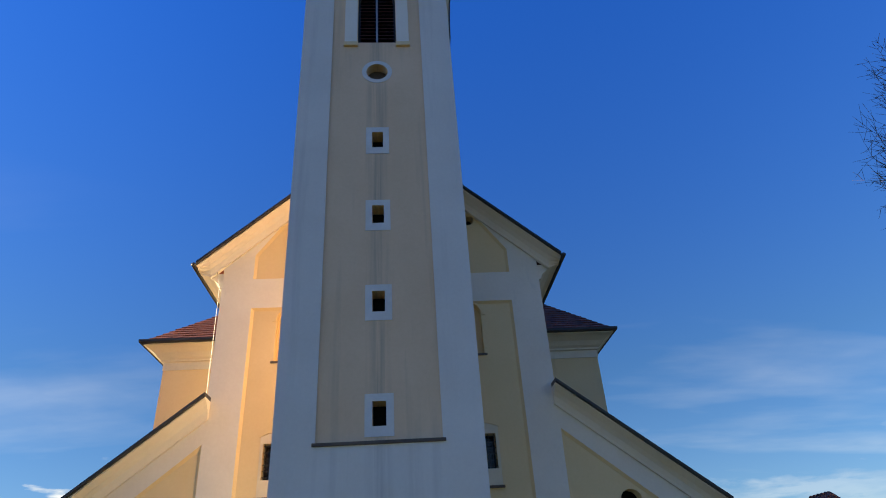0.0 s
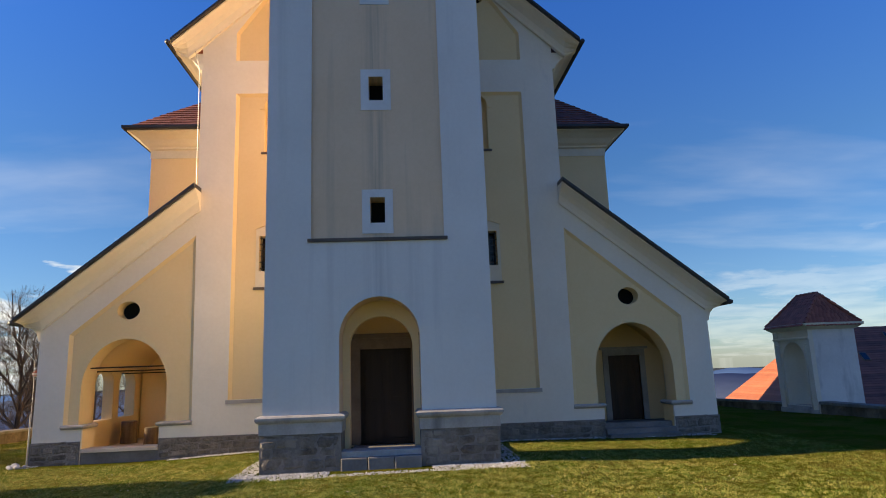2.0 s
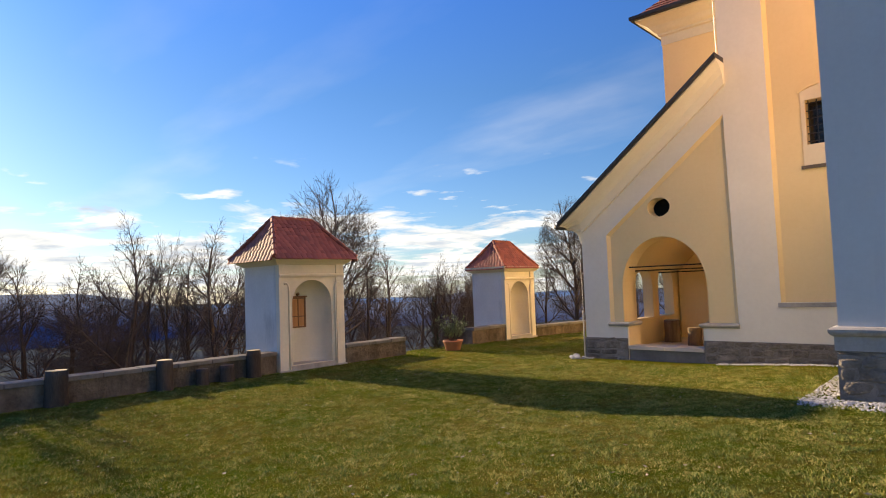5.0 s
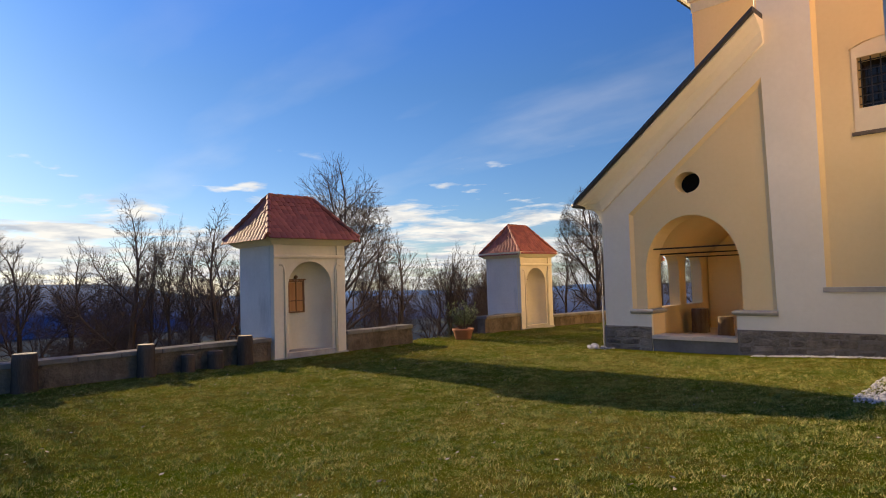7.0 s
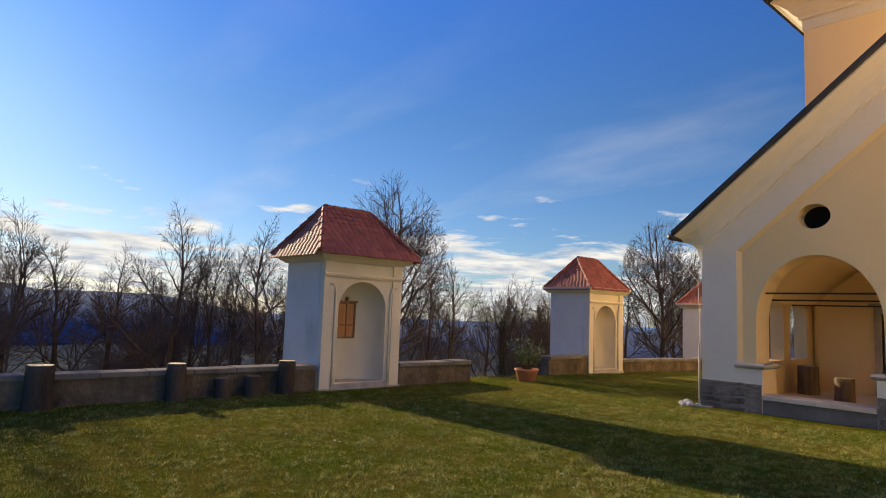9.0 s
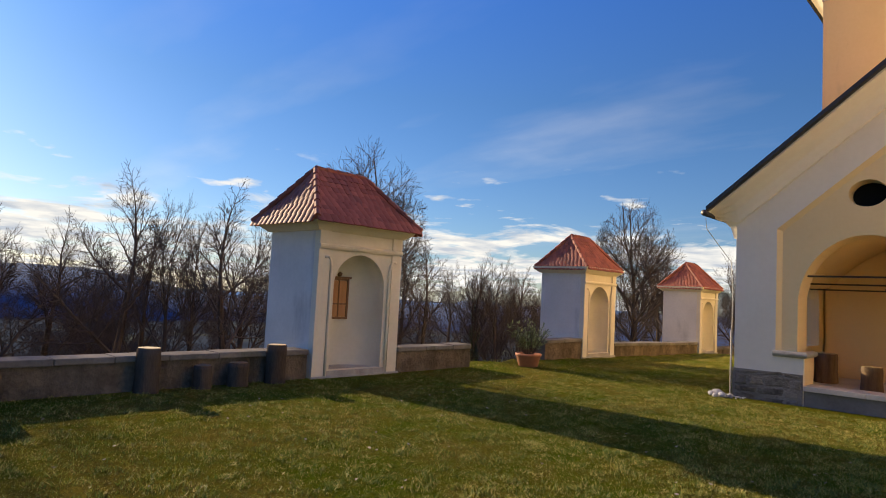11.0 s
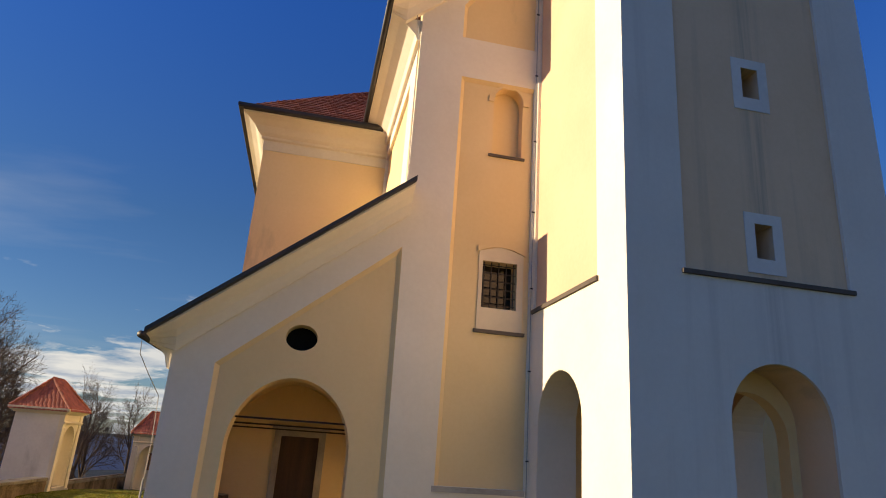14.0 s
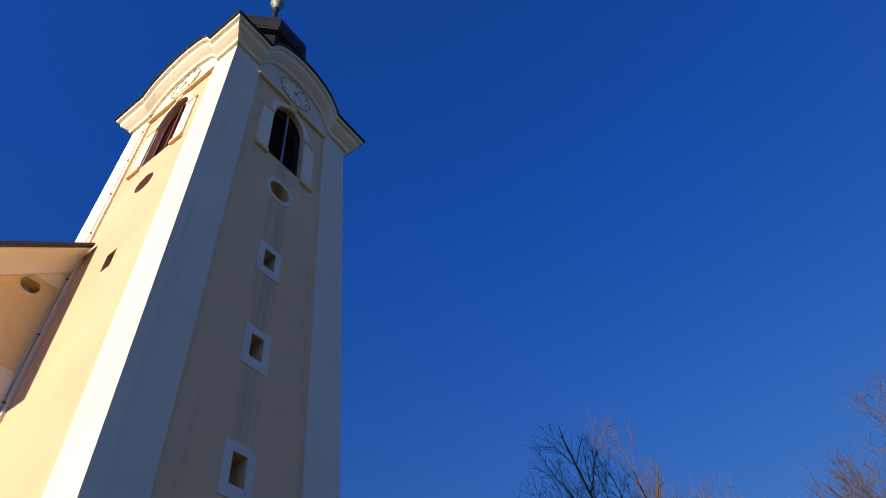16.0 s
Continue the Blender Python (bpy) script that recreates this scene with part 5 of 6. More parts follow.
def leaf_mesh(name, leaves, material):
    """Many small folded leaves in one mesh: place, way, length, half width."""
    verts, faces = [], []
    for q, d, ln, w in leaves:
        s = d.cross(Vector((0.2, 0.1, 1))).normalized()
        u = s.cross(d).normalized()
        n = len(verts)
        m = q + d * ln * 0.5
        verts += [tuple(q), tuple(m + s * w + u * w * 0.4), tuple(q + d * ln), tuple(m - s * w + u * w * 0.4), tuple(m)]
        faces += [(n, n + 1, n + 4), (n + 1, n + 2, n + 4), (n + 2, n + 3, n + 4), (n + 3, n, n + 4)]
    me = bpy.data.meshes.new(name)
    me.from_pydata(verts, [], faces)
    me.materials.append(material)
    return new(name, me)


potted_plant(-16.72, 4.85)

# ---- bare trees ----


def tree_meshes(seed, height, spread, first=0.3, depth=4, limbs=2, forked=False, twig_r=0.006, bole=0.56, reach=1.1, crown=None, slim=1.0):
    """Trunk and crown of a leafless tree: limbs leave the trunk, bend upwards, fork and taper into twigs."""
    rnd = random.Random(seed)
    parts = {"trunk": ([], []), "crown": ([], [])}

    def seg(kind, p, q, r0, r1, sides):
        vs, fs = parts[kind]
        d = (q - p).normalized()
        s = d.cross(Vector((0.31, 0.17, 0.93)) if abs(d.z) < 0.85 else Vector((1, 0.1, 0))).normalized()
        u = s.cross(d)
        n = len(vs)
        for c, r in ((p, r0), (q, r1)):
            for k in range(sides):
                a = 2 * math.pi * k / sides
                vs.append(tuple(c + r * (math.cos(a) * s + math.sin(a) * u)))
        for k in range(sides):
            fs.append((n + k, n + (k + 1) % sides, n + sides + (k + 1) % sides, n + sides + k))

    def grow(p, d, ln, r, level, kind):
        steps = (7, 6, 5, 4, 2)[level]
        sides = (7, 5, 4, 3, 3)[level]
        turn = rnd.uniform(0, 6.28)
        for k in range(steps):
            d = (d + Vector((rnd.uniform(-1, 1), rnd.uniform(-1, 1), rnd.uniform(-0.8, 0.8))) * (0.05, 0.12, 0.16, 0.18, 0.15)[level] + Vector((0, 0, (0.05, 0.05, 0.04, 0.03, 0.02)[level]))).normalized()
            q = p + d * ln / steps
            r1 = max(twig_r * 0.55, r * (0.91, 0.87, 0.84, 0.80, 0.7)[level])
            if crown and level and Vector((q.x / crown[0], q.y / crown[0], (q.z - crown[1]) / crown[2])).length > (0.94 if level < 3 else 1.04) + 0.08 * rnd.random():
                seg(kind, p, q, r, twig_r * 0.4, sides)
                return
            seg(kind, p, q, r, r1, sides)
            p, r = q, r1
            f = (k + 1) / steps
            if level == depth or (level == 0 and f < first) or (level > 0 and k == 0):
                continue
            for _ in range(limbs if level == 0 else 2 if level < 3 else rnd.choice((1, 2))):
                turn += rnd.uniform(1.7, 2.9)
                s = d.cross(Vector((0.3, 0.2, 0.9)) if abs(d.z) < 0.85 else Vector((1, 0.1, 0))).normalized()
                u = s.cross(d)
                a = rnd.uniform(0.75, 1.2) * spread * (1.25 if level == 0 else 1.1)
                b = d * math.cos(a) + (s * math.cos(turn) + u * math.sin(turn)) * math.sin(a)
                ratio = (0.70 - 0.34 * f, 0.58 - 0.26 * f, 0.60 - 0.2 * f, 0.62 - 0.15 * f)[level] * rnd.uniform(0.75, 1.2) * (reach if level == 0 else 1.0)
                grow(p, b.normalized(), ln * ratio, max(twig_r, min(r * rnd.uniform(0.5, 0.7), slim * (1, 0.07, 0.026, 0.013)[level])), level + 1, "crown")
        if forked and level == 0:
            for sg in (-1, 1):
                a = rnd.uniform(0, 6.28)
                grow(p, (d + Vector((math.cos(a), math.sin(a), 0)) * sg * 0.35).normalized(), ln * 0.55 * reach, r * 0.8, 1, "crown")
        elif level < depth:
            grow(p, d, ln * 0.5, r * 0.9, level + 1, "crown")

    grow(Vector((0, 0, -0.3)), Vector((rnd.uniform(-0.06, 0.06), rnd.uniform(-0.06, 0.06), 1)).normalized(), height * bole, height * 0.021 * slim, 0, "trunk")
    cv = parts["crown"][0]
    zs = sorted(v[2] for v in cv)
    top = zs[int(len(zs) * 0.994)]
    k = height / top
    zc = sum(v[2] for v in cv) / len(cv)
    sx, sy = sum(v[0] for v in cv) / len(cv) / zc, sum(v[1] for v in cv) / len(cv) / zc
    out = {}
    for nm, (vs, fs) in parts.items():
        me = bpy.data.meshes.new(nm)
        me.from_pydata([((x - sx * z) * k, (y - sy * z) * k, z * k) for x, y, z in vs], [], fs)
        out[nm] = me
    return out


def tree(seed, height, spread, label, twig=M_TWIG, **kw):
    t = thing("bare_tree", (0, 0, 0), label, "tree", "bare trees on the slope")
    for nm, me in tree_meshes(seed, height, spread, **kw).items():
        me.materials.append(M_BARK if nm == "trunk" else twig)
        ob = new(nm, me)
        ob.parent = t
    return t


def put(t, x, y, top, rz=0.0, base=None, lean=0.0, wide=1.0):
    """Stand a tree so that its top reaches the given height."""
    z = ground_z(x, y) if base is None else base
    k = (top - z) / 10.0
    return Matrix.Translation((x, y, z)) @ Matrix.Rotation(radians(rz), 4, "Z") @ Matrix.Rotation(radians(lean), 4, "X") @ Matrix.Diagonal((k * wide, k * wide, k, 1))


LAB = "leafless deciduous tree with fine grey-brown twigs"
KINDS = [tree(11, 10, 0.62, LAB, first=0.4, limbs=2, forked=True, twig_r=0.009), tree(23, 10, 0.58, LAB, first=0.45, limbs=1, twig_r=0.009), tree(37, 10, 0.70, LAB, first=0.45, limbs=1, twig_r=0.009), tree(58, 10, 0.60, LAB, first=0.45, limbs=1, forked=True, twig_r=0.009)]
LIME = tree(74, 10, 0.68, "large leafless lime tree with a rounded fine-twigged crown", first=0.28, limbs=4, forked=True, bole=0.62, reach=1.15, twig_r=0.0075, crown=(2.5, 6.2, 3.8), slim=0.75)


def place_at(eye, az, dist):
    return eye[0] + dist * math.sin(radians(az)), eye[1] + dist * math.cos(radians(az))


E8, E11 = (-2.28, -10.9), (-5.5, -10.3)
first_use = {}


def stand(t, m):
    if t.name not in first_use:
        first_use[t.name] = True
        t.matrix_basis = m
        return t
    return copy_thing_scaled(t, m)


def copy_thing_scaled(t, m):
    s = t.scale.copy()
    t.scale = (1, 1, 1)
    c = copy_thing(t, m)
    t.scale = s
    return c


stand(LIME, put(LIME, -28.0, 7.6, 7.9, 20, wide=0.94))
stand(LIME, put(LIME, -25.2, 28.5, 8.1, 130, wide=0.95))
ROW = [(-86.5, 24, 5.4, 0, 0.7), (-83.5, 27, 4.6, 3, 1.0), (-80.0, 29, 3.9, 1, 0.9), (-77.5, 30, 3.6, 2, 0.9), (-73.1, 30, 5.6, 2, 0.9), (-71.2, 33, 4.5, 1, 0.7), (-69.3, 30, 4.7, 3, 0.7), (-67.6, 31, 4.3, 1, 0.7), (-65.0, 29, 5.1, 2, 0.95), (-62.0, 32, 4.4, 0, 0.9), (-58.5, 34, 4.0, 1, 0.9),
       (-48.0, 33, 4.6, 1, 0.8), (-46.0, 34, 4.7, 2, 0.9), (-39.0, 36, 3.6, 3, 1.0), (-36.8, 38, 3.3, 1, 0.9), (-33.0, 46, 3.0, 2, 1.0)]
for i, (az, d, top, kk, wd) in enumerate(ROW):
    x, y = place_at(E8 if az < -62 else E11, az, d)
    stand(KINDS[kk], put(KINDS[kk], x, y, top, 47 * i, wide=wd))
rnd = random.Random(9)
for i in range(14):
    az = rnd.uniform(-96, -30)
    d = rnd.uniform(36, 60)
    x, y = place_at(E11, az, d)
    kk = rnd.randrange(4)
    stand(KINDS[kk], put(KINDS[kk], x, y, rnd.uniform(0.8, 3.4), 31 * i, wide=rnd.uniform(0.9, 1.3)))
for i, (x, y, top) in enumerate(((-25, 33, 5.2), (-27, 37, 6.4), (-22.5, 39, 4.6), (-20, 43, 5.0), (-24, 46, 5.5), (-16, 45, 4.4), (-29, 30, 4.2), (-21.5, 31, 3.6), (-31, 41, 5.0))):
    stand(KINDS[i % 4], put(KINDS[i % 4], x, y, top, 70 * i, wide=0.9))
LITKIND = tree(86, 10, 0.62, "tall leafless tree with sunlit brown twigs", M_TWIGR, first=0.4, limbs=3, forked=True, bole=0.6, reach=1.1, twig_r=0.005, crown=(2.1, 6.6, 3.4), slim=0.55)
for i, (x, y, top, wd) in enumerate(((26.0, 1.6, 22.6, 0.85), (26.5, -12.6, 19.6, 0.9), (27.0, -2.0, 19.2, 0.6), (28.0, -5.2, 18.0, 0.6))):
    stand(LITKIND, put(LITKIND, x, y, top, 80 * i, wide=wd))

# tree wrapped in ivy
x, y = place_at((-1.1, -11.9), -44.1, 42)
ivy = tree(97, 10, 0.5, "bare tree with its trunk wrapped in dark green ivy", first=0.3)
ivy.matrix_basis = put(ivy, x, y, 3.6, 10, wide=0.8)
rnd = random.Random(31)
lv = []
for i in range(5200):
    z = rnd.uniform(0.3, 7.4)
    r = 0.12 + 0.75 * abs(math.sin(z * 2.1 + 1.0)) * (1 - z / 9.5) * rnd.random()
    a = rnd.uniform(0, 6.28)
    q = Vector((r * math.cos(a), r * math.sin(a), z))
    lv.append((q, Vector((math.cos(a), math.sin(a), rnd.uniform(-0.8, 0.4))).normalized(), rnd.uniform(0.09, 0.17), rnd.uniform(0.04, 0.07)))
ob = leaf_mesh("ivy", lv, M_IVY)
ob.parent = ivy

# undergrowth on the slope: upright brown twigs in clumps


def undergrowth():
    rnd = random.Random(44)
    verts, faces = [], []
    for c in range(70):
        az = rnd.uniform(-100, -24)
        d = rnd.uniform(17.5, 52) if az < -52 else rnd.uniform(24, 56)
        cx, cy = place_at(E11, az, d)
        if cx > -21.6 and cy < 38:
            continue
        h = rnd.uniform(0.9, 2.6)
        g = ground_z(cx, cy)
        h = min(h, 1.2 - g) if g > -4 else h * 1.3
        for k in range(30):
            a = rnd.uniform(0, 6.28)
            sp = rnd.uniform(0.1, 0.9)
            b = Vector((cx + 0.4 * math.cos(a), cy + 0.4 * math.sin(a), g - 0.1))
            m = b + Vector((math.cos(a) * sp * 0.5, math.sin(a) * sp * 0.5, h * 0.55))
            t = m + Vector((math.cos(a) * sp + rnd.uniform(-0.3, 0.3), math.sin(a) * sp + rnd.uniform(-0.3, 0.3), h * rnd.uniform(0.25, 0.5)))
            for p, q, r in ((b, m, 0.016), (m, t, 0.009)):
                n = len(verts)
                for e, rr in ((p, r), (q, r * 0.6)):
                    for j in range(3):
                        aa = 2.09 * j
                        verts.append((e.x + rr * math.cos(aa), e.y + rr * math.sin(aa), e.z))
                for j in range(3):
                    faces.append((n + j, n + (j + 1) % 3, n + 3 + (j + 1) % 3, n + 3 + j))
    me = bpy.data.meshes.new("undergrowth")
    me.from_pydata(verts, [], faces)
    me.materials.append(M_SHRUB)
    return tagged(new("undergrowth", me), "brown leafless undergrowth on the slope behind the parapet", "shrubs", kind="stuff")


undergrowth()

# ---- house below the terrace ----


def house():
    h = thing("house", (28.1, 28.3, 0), "house below the terrace, orange tiled hipped roof with roof windows", "house")
    x0, x1, y0, y1, ez, rz = 0.0, 27.0, 0.0, 10.7, -1.75, 4.22
    part("wall", boxes((x0 + 0.6, x1 - 0.6, y0 + 0.6, y1 - 0.6, -9.0, ez)), M_CREAM, h, "pale plaster wall")
    bm = bmesh.new()
    v = [bm.verts.new(p) for p in ((x0, y0, ez), (x1, y0, ez), (x1, y1, ez), (x0, y1, ez), (x0 + 6.0, (y0 + y1) / 2, rz), (x1 - 6.0, (y0 + y1) / 2, rz))]
    for f in ((0, 1, 5, 4), (1, 2, 5), (2, 3, 4, 5), (3, 0, 4), (0, 3, 2, 1)):
        bm.faces.new([v[i] for i in f])
    roof = part("roof", bm, M_ORANGE, h, "orange tiled hipped roof")
    # tile courses as thin steps on the two slopes that show
    for nm, a, b, c, d in (("front", v0((x0, y0, ez)), v0((x1, y0, ez)), v0((x1 - 6, 5.35, rz)), v0((x0 + 6, 5.35, rz))), ("side", v0((x0, y1, ez)), v0((x0, y0, ez)), v0((x0 + 6, 5.35, rz)), v0((x0 + 6, 5.35, rz)))):
        bm = bmesh.new()
        n = (b - a).cross(d - a).normalized()
        for k in range(34):
            f0, f1 = k / 34, (k + 1.05) / 34
            q = [a + (d - a) * f0 + n * 0.030, b + (c - b) * f0 + n * 0.030, b + (c - b) * f1 + n * 0.012, a + (d - a) * f1 + n * 0.012]
            q2 = [p - n * 0.05 for p in q[:2]]
            vs = [bm.verts.new(p) for p in q + q2]
            bm.faces.new(vs[:4])
            bm.faces.new((vs[0], vs[1], vs[5], vs[4]))
        # same roof, but the front slope's shade is painted in with the darker tile
        tagged(part("roof_covering", bm, M_ORANGE if nm == "side" else M_OLDTILE, roof), kind="stuff")
    for k in range(4):
        w = part("window", boxes((x0 + 2.2 + k * 3.6, x0 + 3.2 + k * 3.6, y0 + 0.52, y0 + 0.59, ez - 2.2, ez - 0.8)), M_BROWN, h)
        part("pane", boxes((x0 + 2.3 + k * 3.6, x0 + 3.1 + k * 3.6, y0 + 0.49, y0 + 0.518, ez - 2.1, ez - 0.9)), M_GLASS, w)
    # roof windows lying in the shaded slope
    up = Vector((0, 5.35, 5.97)).normalized()
    out = Vector((0, -5.97, 5.35)).normalized()
    for wx, wy in ((8.3, 3.2), (11.6, 4.6)):
        m = Matrix((Vector((1, 0, 0)), up, out)).transposed().to_4x4()
        m.translation = (wx, wy, ez + wy * 5.97 / 5.35)
        sash = part("roof_window", boxes((-0.30, 0.30, -0.42, 0.42, -0.02, 0.075)), M_BROWN, h, "roof window in a dark frame")
        pane = part("pane", boxes((-0.24, 0.24, -0.36, 0.36, 0.079, 0.086)), M_GLASS, sash)
        sash.matrix_basis = m
    return h


def v0(p):
    return Vector(p)


house()

# ---- grass, gravel, plinth stones ----


def grass():
    """Short blades over the lawn, densest along the path."""
    rng = np.random.default_rng(7)
    n = 1700000
    cx = rng.uniform(-18.5, 12.0, n)
    cy = rng.uniform(-17.5, 9.0, n)
    d = np.sqrt((cx + 3.5) ** 2 + (cy + 6.0) ** 2)
    keep = rng.random(n) < np.clip(1.25 - d / 16.0, 0.12, 1.0)
    far = 130000
    keep = np.append(keep, np.ones(far, bool))
    cx, cy = np.append(cx, rng.uniform(-17.6, -10.9, far)), np.append(cy, rng.uniform(8.8, 33.5, far))
    keep &= ~((np.abs(cx) < 3.3) & (cy > -0.75)) & ~((np.abs(cx) < 11.2) & (cy > 4.0))
    cx, cy = cx[keep], cy[keep]
    m = len(cx)
    cz = np.array([ground_z(a, b) for a, b in zip(cx, cy)])
    lump = rng.random((256, 256))
    gx, gy = (cx * 7.0) % 255, (cy * 7.0) % 255
    ix, iy = gx.astype(int), gy.astype(int)
    fx, fy = gx - ix, gy - iy
    clump = (lump[ix, iy] * (1 - fx) + lump[ix + 1, iy] * fx) * (1 - fy) + (lump[ix, iy + 1] * (1 - fx) + lump[ix + 1, iy + 1] * fx) * fy
    h = rng.uniform(0.35, 1.0, m) * (0.012 + 0.088 * clump ** 2.4)
    w = rng.uniform(0.0028, 0.007, m)
    a = rng.uniform(0, 2 * np.pi, m)
    lx, ly = rng.normal(0, 0.8, m) * h, rng.normal(0, 0.8, m) * h
    dx, dy = np.cos(a) * w, np.sin(a) * w
    v = np.empty((m, 3, 3))
    v[:, 0] = np.stack([cx - dx, cy - dy, cz - 0.004], 1)
    v[:, 1] = np.stack([cx + dx, cy + dy, cz - 0.004], 1)
    v[:, 2] = np.stack([cx + lx, cy + ly, cz + h], 1)
    me = bpy.data.meshes.new("grass")
    me.from_pydata(v.reshape(-1, 3), [], np.arange(m * 3).reshape(-1, 3))
    me.materials.append(M_BLADE)
    return tagged(new("grass", me), "short green and straw-coloured lawn grass", "grass", kind="stuff")


def blade_mat():
    m, nt, b = mat_base("grass_blade", 0.7)
    v = coords(nt)
    gi = nt.nodes.new("ShaderNodeNewGeometry")
    mid = math_node(nt, noise_tex(nt, v, 0.9, 4.0, 0.6), -0.35, 1.35)
    tuft = noise_tex(nt, v, 13.0, 4.0, 0.7)
    two = nt.nodes.new("ShaderNodeMath")
    two.operation = "MULTIPLY_ADD"
    nt.links.new(tuft, two.inputs[0])
    two.inputs[1].default_value = 1.25
    nt.links.new(mid, two.inputs[2])
    add = nt.nodes.new("ShaderNodeMath")
    add.operation = "MULTIPLY_ADD"
    nt.links.new(gi.outputs["Random Per Island"], add.inputs[0])
    add.inputs[1].default_value = 0.46
    nt.links.new(two.outputs[0], add.inputs[2])
    half = nt.nodes.new("ShaderNodeMath")
    half.operation = "MULTIPLY"
    nt.links.new(add.outputs[0], half.inputs[0])
    half.inputs[1].default_value = 0.5
    col = ramp(nt, half.outputs[0], [(0.47, (0.024, 0.052, 0.006)), (0.60, (0.115, 0.185, 0.018)), (0.71, (0.285, 0.295, 0.042)), (0.86, (0.62, 0.49, 0.16))])
    nt.links.new(col, b.inputs["Base Color"])
    tr = nt.nodes.new("ShaderNodeBsdfTranslucent")
    nt.links.new(col, tr.inputs["Color"])
    mx = nt.nodes.new("ShaderNodeMixShader")
    mx.inputs[0].default_value = 0.15
    out = nt.nodes["Material Output"]
    nt.links.new(b.outputs[0], mx.inputs[1])
    nt.links.new(tr.outputs[0], mx.inputs[2])
    nt.links.new(mx.outputs[0], out.inputs["Surface"])
    return m


M_BLADE = blade_mat()
grass()


def gravel():
    """Pale pebbles in a strip along the foot of the church."""
    rng = random.Random(12)
    verts, faces = [], []
    strips = [(-3.4, 3.4, -0.95, -0.15, 2600), (-3.45, -2.95, -0.6, 4.5, 1300), (2.95, 3.45, -0.6, 4.5, 700), (-6.6, -3.3, 4.32, 4.62, 620), (3.3, 10.4, 4.2, 4.62, 600), (-10.95, -10.45, 4.2, 5.6, 260)]
    for x0, x1, y0, y1, n in strips:
        for _ in range(n):
            x, y = rng.uniform(x0, x1), y0 + (y1 - y0) * (1 - rng.random() ** 1.6 if y0 < -0.5 else rng.random() ** 0.7)
            if abs(x) < 1.2 and y > -0.62:
                continue
            r = rng.uniform(0.012, 0.032)
            z = ground_z(x, y) + r * 0.35
            k = len(verts)
            a = rng.uniform(0, 6.28)
            for i in range(4):
                q = a + i * 1.57
                s = rng.uniform(0.7, 1.2)
                verts.append((x + r * s * math.cos(q), y + r * s * math.sin(q), z))
            verts += [(x, y, z + r * rng.uniform(0.5, 0.9)), (x, y, z - r)]
            for i in range(4):
                j = (i + 1) % 4
                faces += [(k + i, k + j, k + 4), (k + j, k + i, k + 5)]
    me = bpy.data.meshes.new("gravel")
    me.from_pydata(verts, [], faces)
    me.materials.append(M_GRAVEL)
    return tagged(new("gravel", me), "pale gravel strip along the church foot", "gravel", kind="stuff")


gravel()


def dry_leaves():
    """A few curled pale leaves and bits lying in the grass."""
    rnd = random.Random(77)
    verts, faces = [], []
    for _ in range(420):
        x, y = rnd.uniform(-16, 9), rnd.uniform(-14, 2)
        if abs(x) < 3.3 and y > -0.8:
            continue
        z, r, a = ground_z(x, y) + rnd.uniform(0.02, 0.04), rnd.uniform(0.012, 0.03), rnd.uniform(0, 6.28)
        n = len(verts)
        for i in range(4):
            verts.append((x + r * (1.5 if i % 2 else 0.8) * math.cos(a + 1.57 * i), y + r * (1.5 if i % 2 else 0.8) * math.sin(a + 1.57 * i), z + rnd.uniform(0, 0.02)))
        verts.append((x, y, z + rnd.uniform(-0.008, 0.012)))
        faces += [(n + i, n + (i + 1) % 4, n + 4) for i in range(4)]
    me = bpy.data.meshes.new("dry_leaves")
    me.from_pydata(verts, [], faces)
    me.materials.append(surface("dry_leaf", (0.25, 0.18, 0.10), (0.55, 0.47, 0.36), 12, 2.0, 0.8, 0.2, 0.003, rand=0.4))
    return tagged(new("dry_leaves", me), "scattered pale dry leaves in the grass", "leaves", kind="stuff")


dry_leaves()

# pale field stones at the corner, downpipe and wire of the wing
for i, (x, y, r) in enumerate(((-11.0, 4.45, 0.12), (-10.86, 4.30, 0.09), (-11.1, 4.62, 0.10), (-10.95, 4.15, 0.07), (-11.12, 4.36, 0.08), (-10.72, 4.42, 0.07))):
    bm = bmesh.new()
    bmesh.ops.create_icosphere(bm, subdivisions=2, radius=r)
    for v in bm.verts:
        v.co *= 1 + 0.25 * noise.noise(v.co * 9 + Vector((i * 3, 0, 0)))
        v.co.z *= 0.75
    ob = mesh_ob("field_stone", bm, M_GRAVEL)
    ob.location = (x, y, ground_z(x, y) + r * 0.5)
    tagged(ob, "pale rounded field stone at the wing's corner", "stone", "field stones at the corner")
bm = bmesh.new()
tube(bm, [(-11.2, 3.98, 3.8), (-11.2, 4.05, 3.55), (-11.05, 4.4, 3.2), (-10.83, 4.66, 2.8), (-10.79, 4.66, 2.0), (-10.79, 4.66, -0.2)], [0.008] * 6, 6)
part("wire", bm, M_ZINC, church, "thin wire from gutter to ground")
bm = bmesh.new()
tube(bm, [(-10.80, 4.66, 1.2), (-10.80, 4.66, -0.45)], [0.024, 0.024], 8)
part("wire_pipe", bm, M_ZINC, church, "grey protective pipe")
bm = bmesh.new()
tube(bm, [(-6.3, 4.5, 13.1), (-6.18, 4.62, 12.5), (-6.14, 4.64, 8.3)], [0.012] * 3, 6)
part("wire", bm, M_ZINC, church)
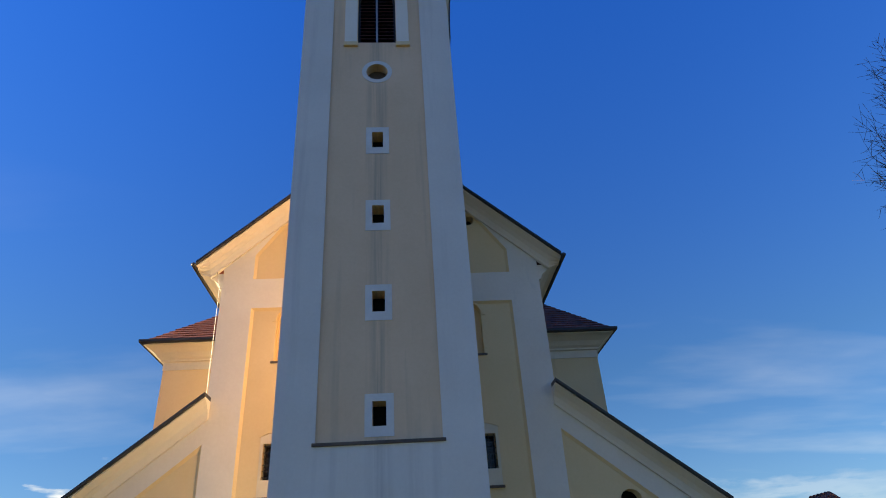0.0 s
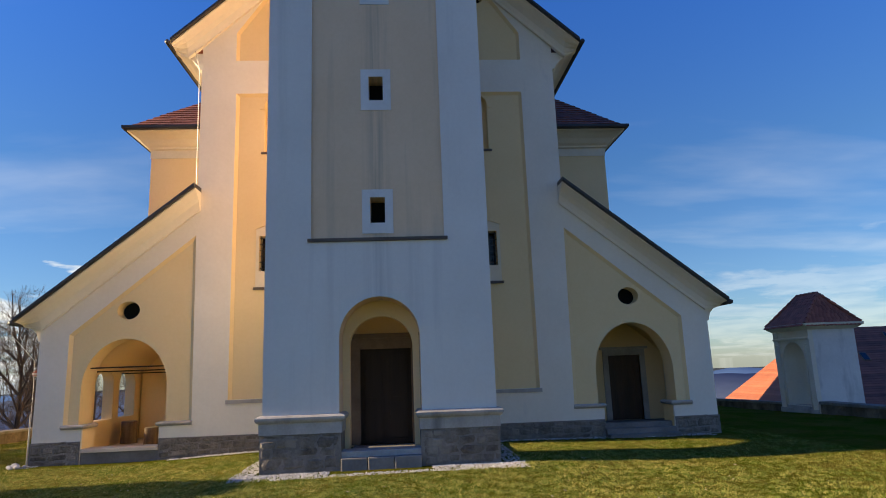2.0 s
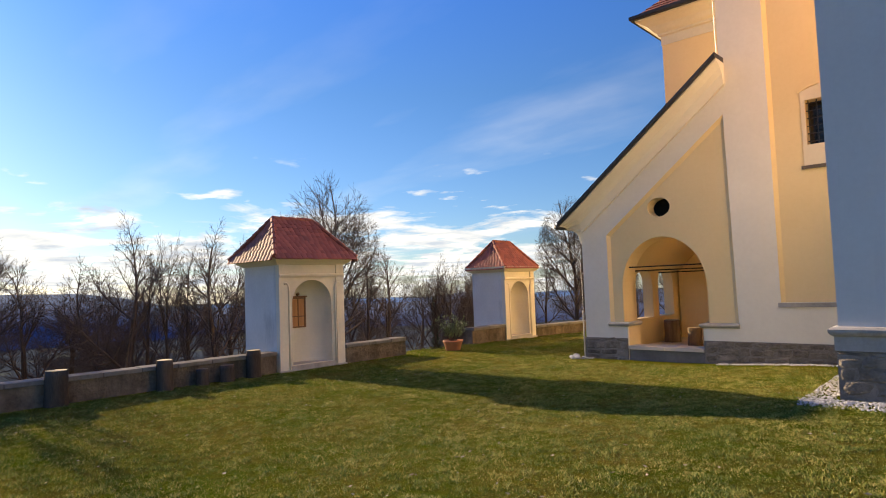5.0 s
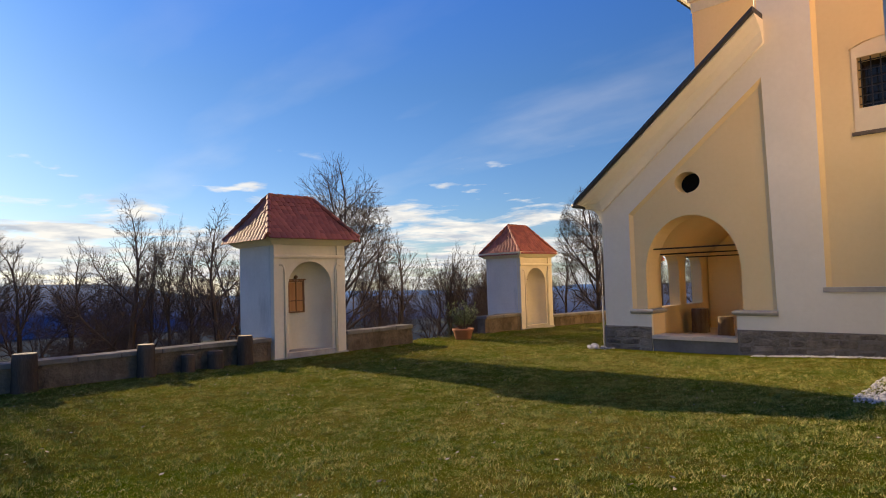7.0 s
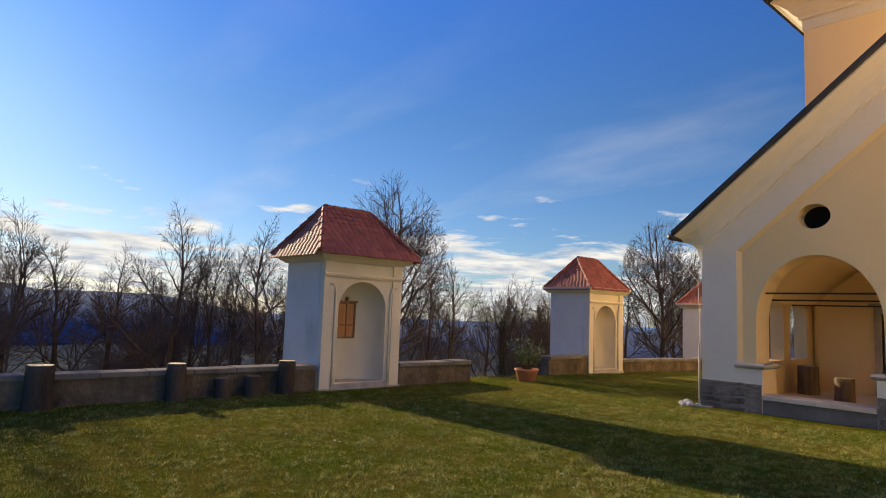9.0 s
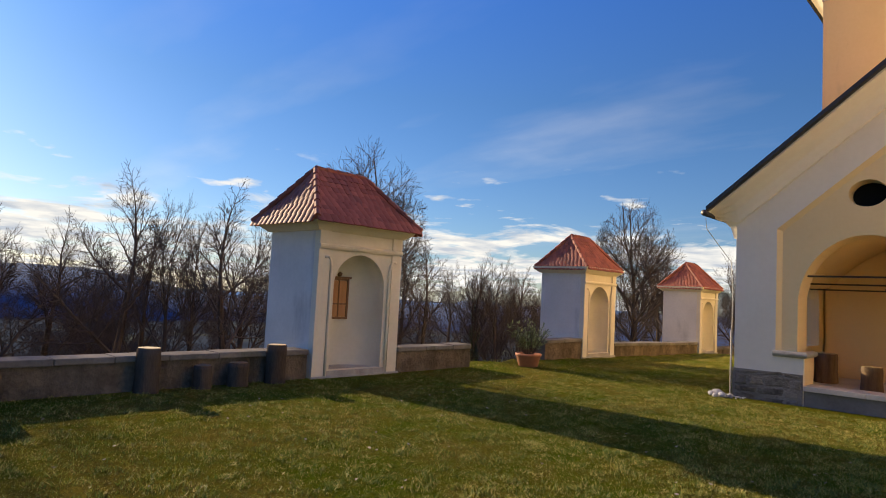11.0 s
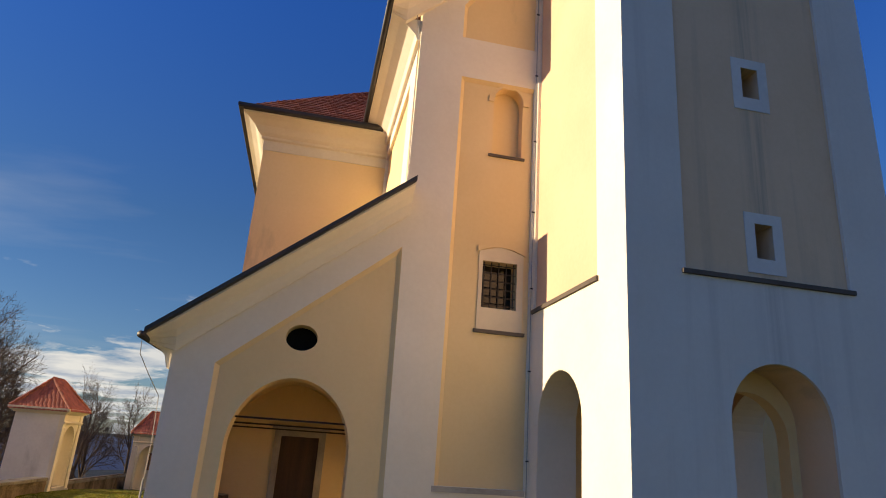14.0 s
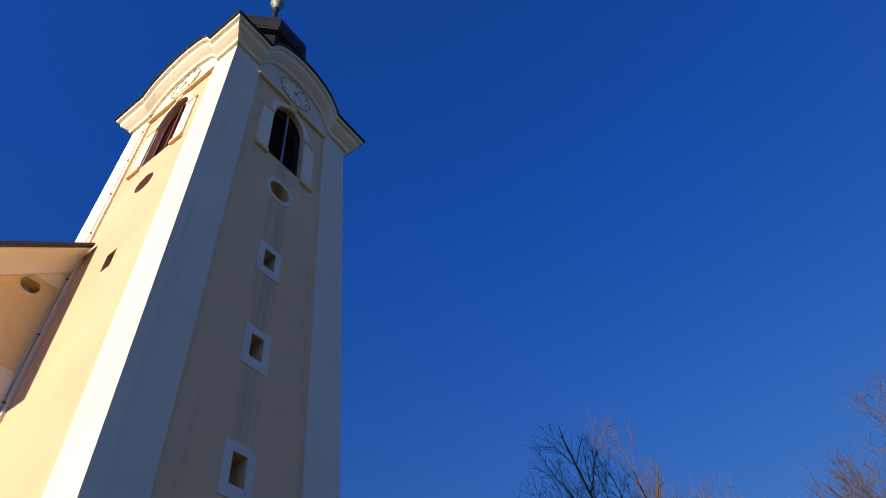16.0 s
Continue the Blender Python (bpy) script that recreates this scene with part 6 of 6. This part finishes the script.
# loudspeaker in the gable opening
bm = bmesh.new()
lathe(bm, [(0.05, 0.0), (0.07, 0.05), (0.15, 0.16), (0.16, 0.18), (0.12, 0.17)], 14)
ls = part("loudspeaker", bm, M_LOUD, church, "grey horn loudspeaker", True)
ls.matrix_basis = pose(-3.52, 5.20, 15.32, 90, 0, 0)


def rubble_mesh(seed):
    rnd = random.Random(seed)
    bm = bmesh.new()
    ring = []
    for x, z in ((-0.5, -0.5), (0.0, -0.5), (0.5, -0.5), (0.5, 0.1), (0.5, 0.5), (-0.1, 0.5), (-0.5, 0.5), (-0.5, -0.1)):
        ring.append((x * rnd.uniform(0.62, 1.04) + (rnd.uniform(-0.15, 0.15) if abs(x) < 0.2 else 0), z * rnd.uniform(0.62, 1.04) + (rnd.uniform(-0.15, 0.15) if abs(z) < 0.2 else 0)))
    n = len(ring)
    a = [bm.verts.new((x, 0.0, z)) for x, z in ring]
    b = [bm.verts.new((x * 0.74, -1.0 + rnd.uniform(-0.5, 0.5), z * 0.70)) for x, z in ring]
    bm.faces.new(b)
    for i in range(n):
        j = (i + 1) % n
        bm.faces.new((a[i], a[j], b[j], b[i]))
    bmesh.ops.recalc_face_normals(bm, faces=bm.faces)
    me = bpy.data.meshes.new("stone")
    bm.to_mesh(me)
    bm.free()
    me.materials.append(M_RUBBLE)
    return me


RUBBLE = [rubble_mesh(i) for i in range(6)]


def stones(parent, place, u0, u1, v0, v1, seed):
    """Rubble in rough courses on a plinth: place(u, v) gives the pose of a stone whose outside is -y."""
    rnd = random.Random(seed)
    v = v0
    while v < v1 - 0.05:
        hh = min(rnd.uniform(0.15, 0.29), v1 - v)
        u = u0
        while u < u1 - 0.06:
            w = min(rnd.uniform(0.22, 0.62), u1 - u)
            st = new("stone", rnd.choice(RUBBLE))
            st.parent = parent
            st.matrix_basis = place(u + w / 2, v + hh / 2) @ pose(0, 0, rnd.uniform(-0.025, 0.025), 0, rnd.uniform(-7, 7), 0) @ Matrix.Diagonal((w * rnd.uniform(0.86, 1.04), rnd.uniform(0.006, 0.020), hh * rnd.uniform(0.75, 1.12), 1))
            u += w
        v += hh


for ob in [o for o in church.children if o.name.startswith("plinth")]:
    xs = [(ob.matrix_basis @ Vector(c)).x for c in ob.bound_box]
    stones(ob, lambda u, v: pose(u, FY - 0.03, v), min(xs) + 0.03, max(xs) - 0.03, -0.45, 0.32, 5)
pl = [o for o in tower.children if o.name.startswith("plinth")]
stones(pl[0], lambda u, v: pose(u, -0.045, v), -T - 0.03, -1.03, -0.1, 0.68, 6)
stones(pl[2], lambda u, v: pose(u, -0.045, v), 1.03, T + 0.03, -0.1, 0.68, 7)
stones(pl[0], lambda u, v: pose(-T - 0.045, u, v, 0, 0, -90), -0.03, 1.78, -0.1, 0.68, 8)
stones(pl[1], lambda u, v: pose(-T - 0.045, u, v, 0, 0, -90), 4.12, 4.66, -0.1, 0.68, 9)
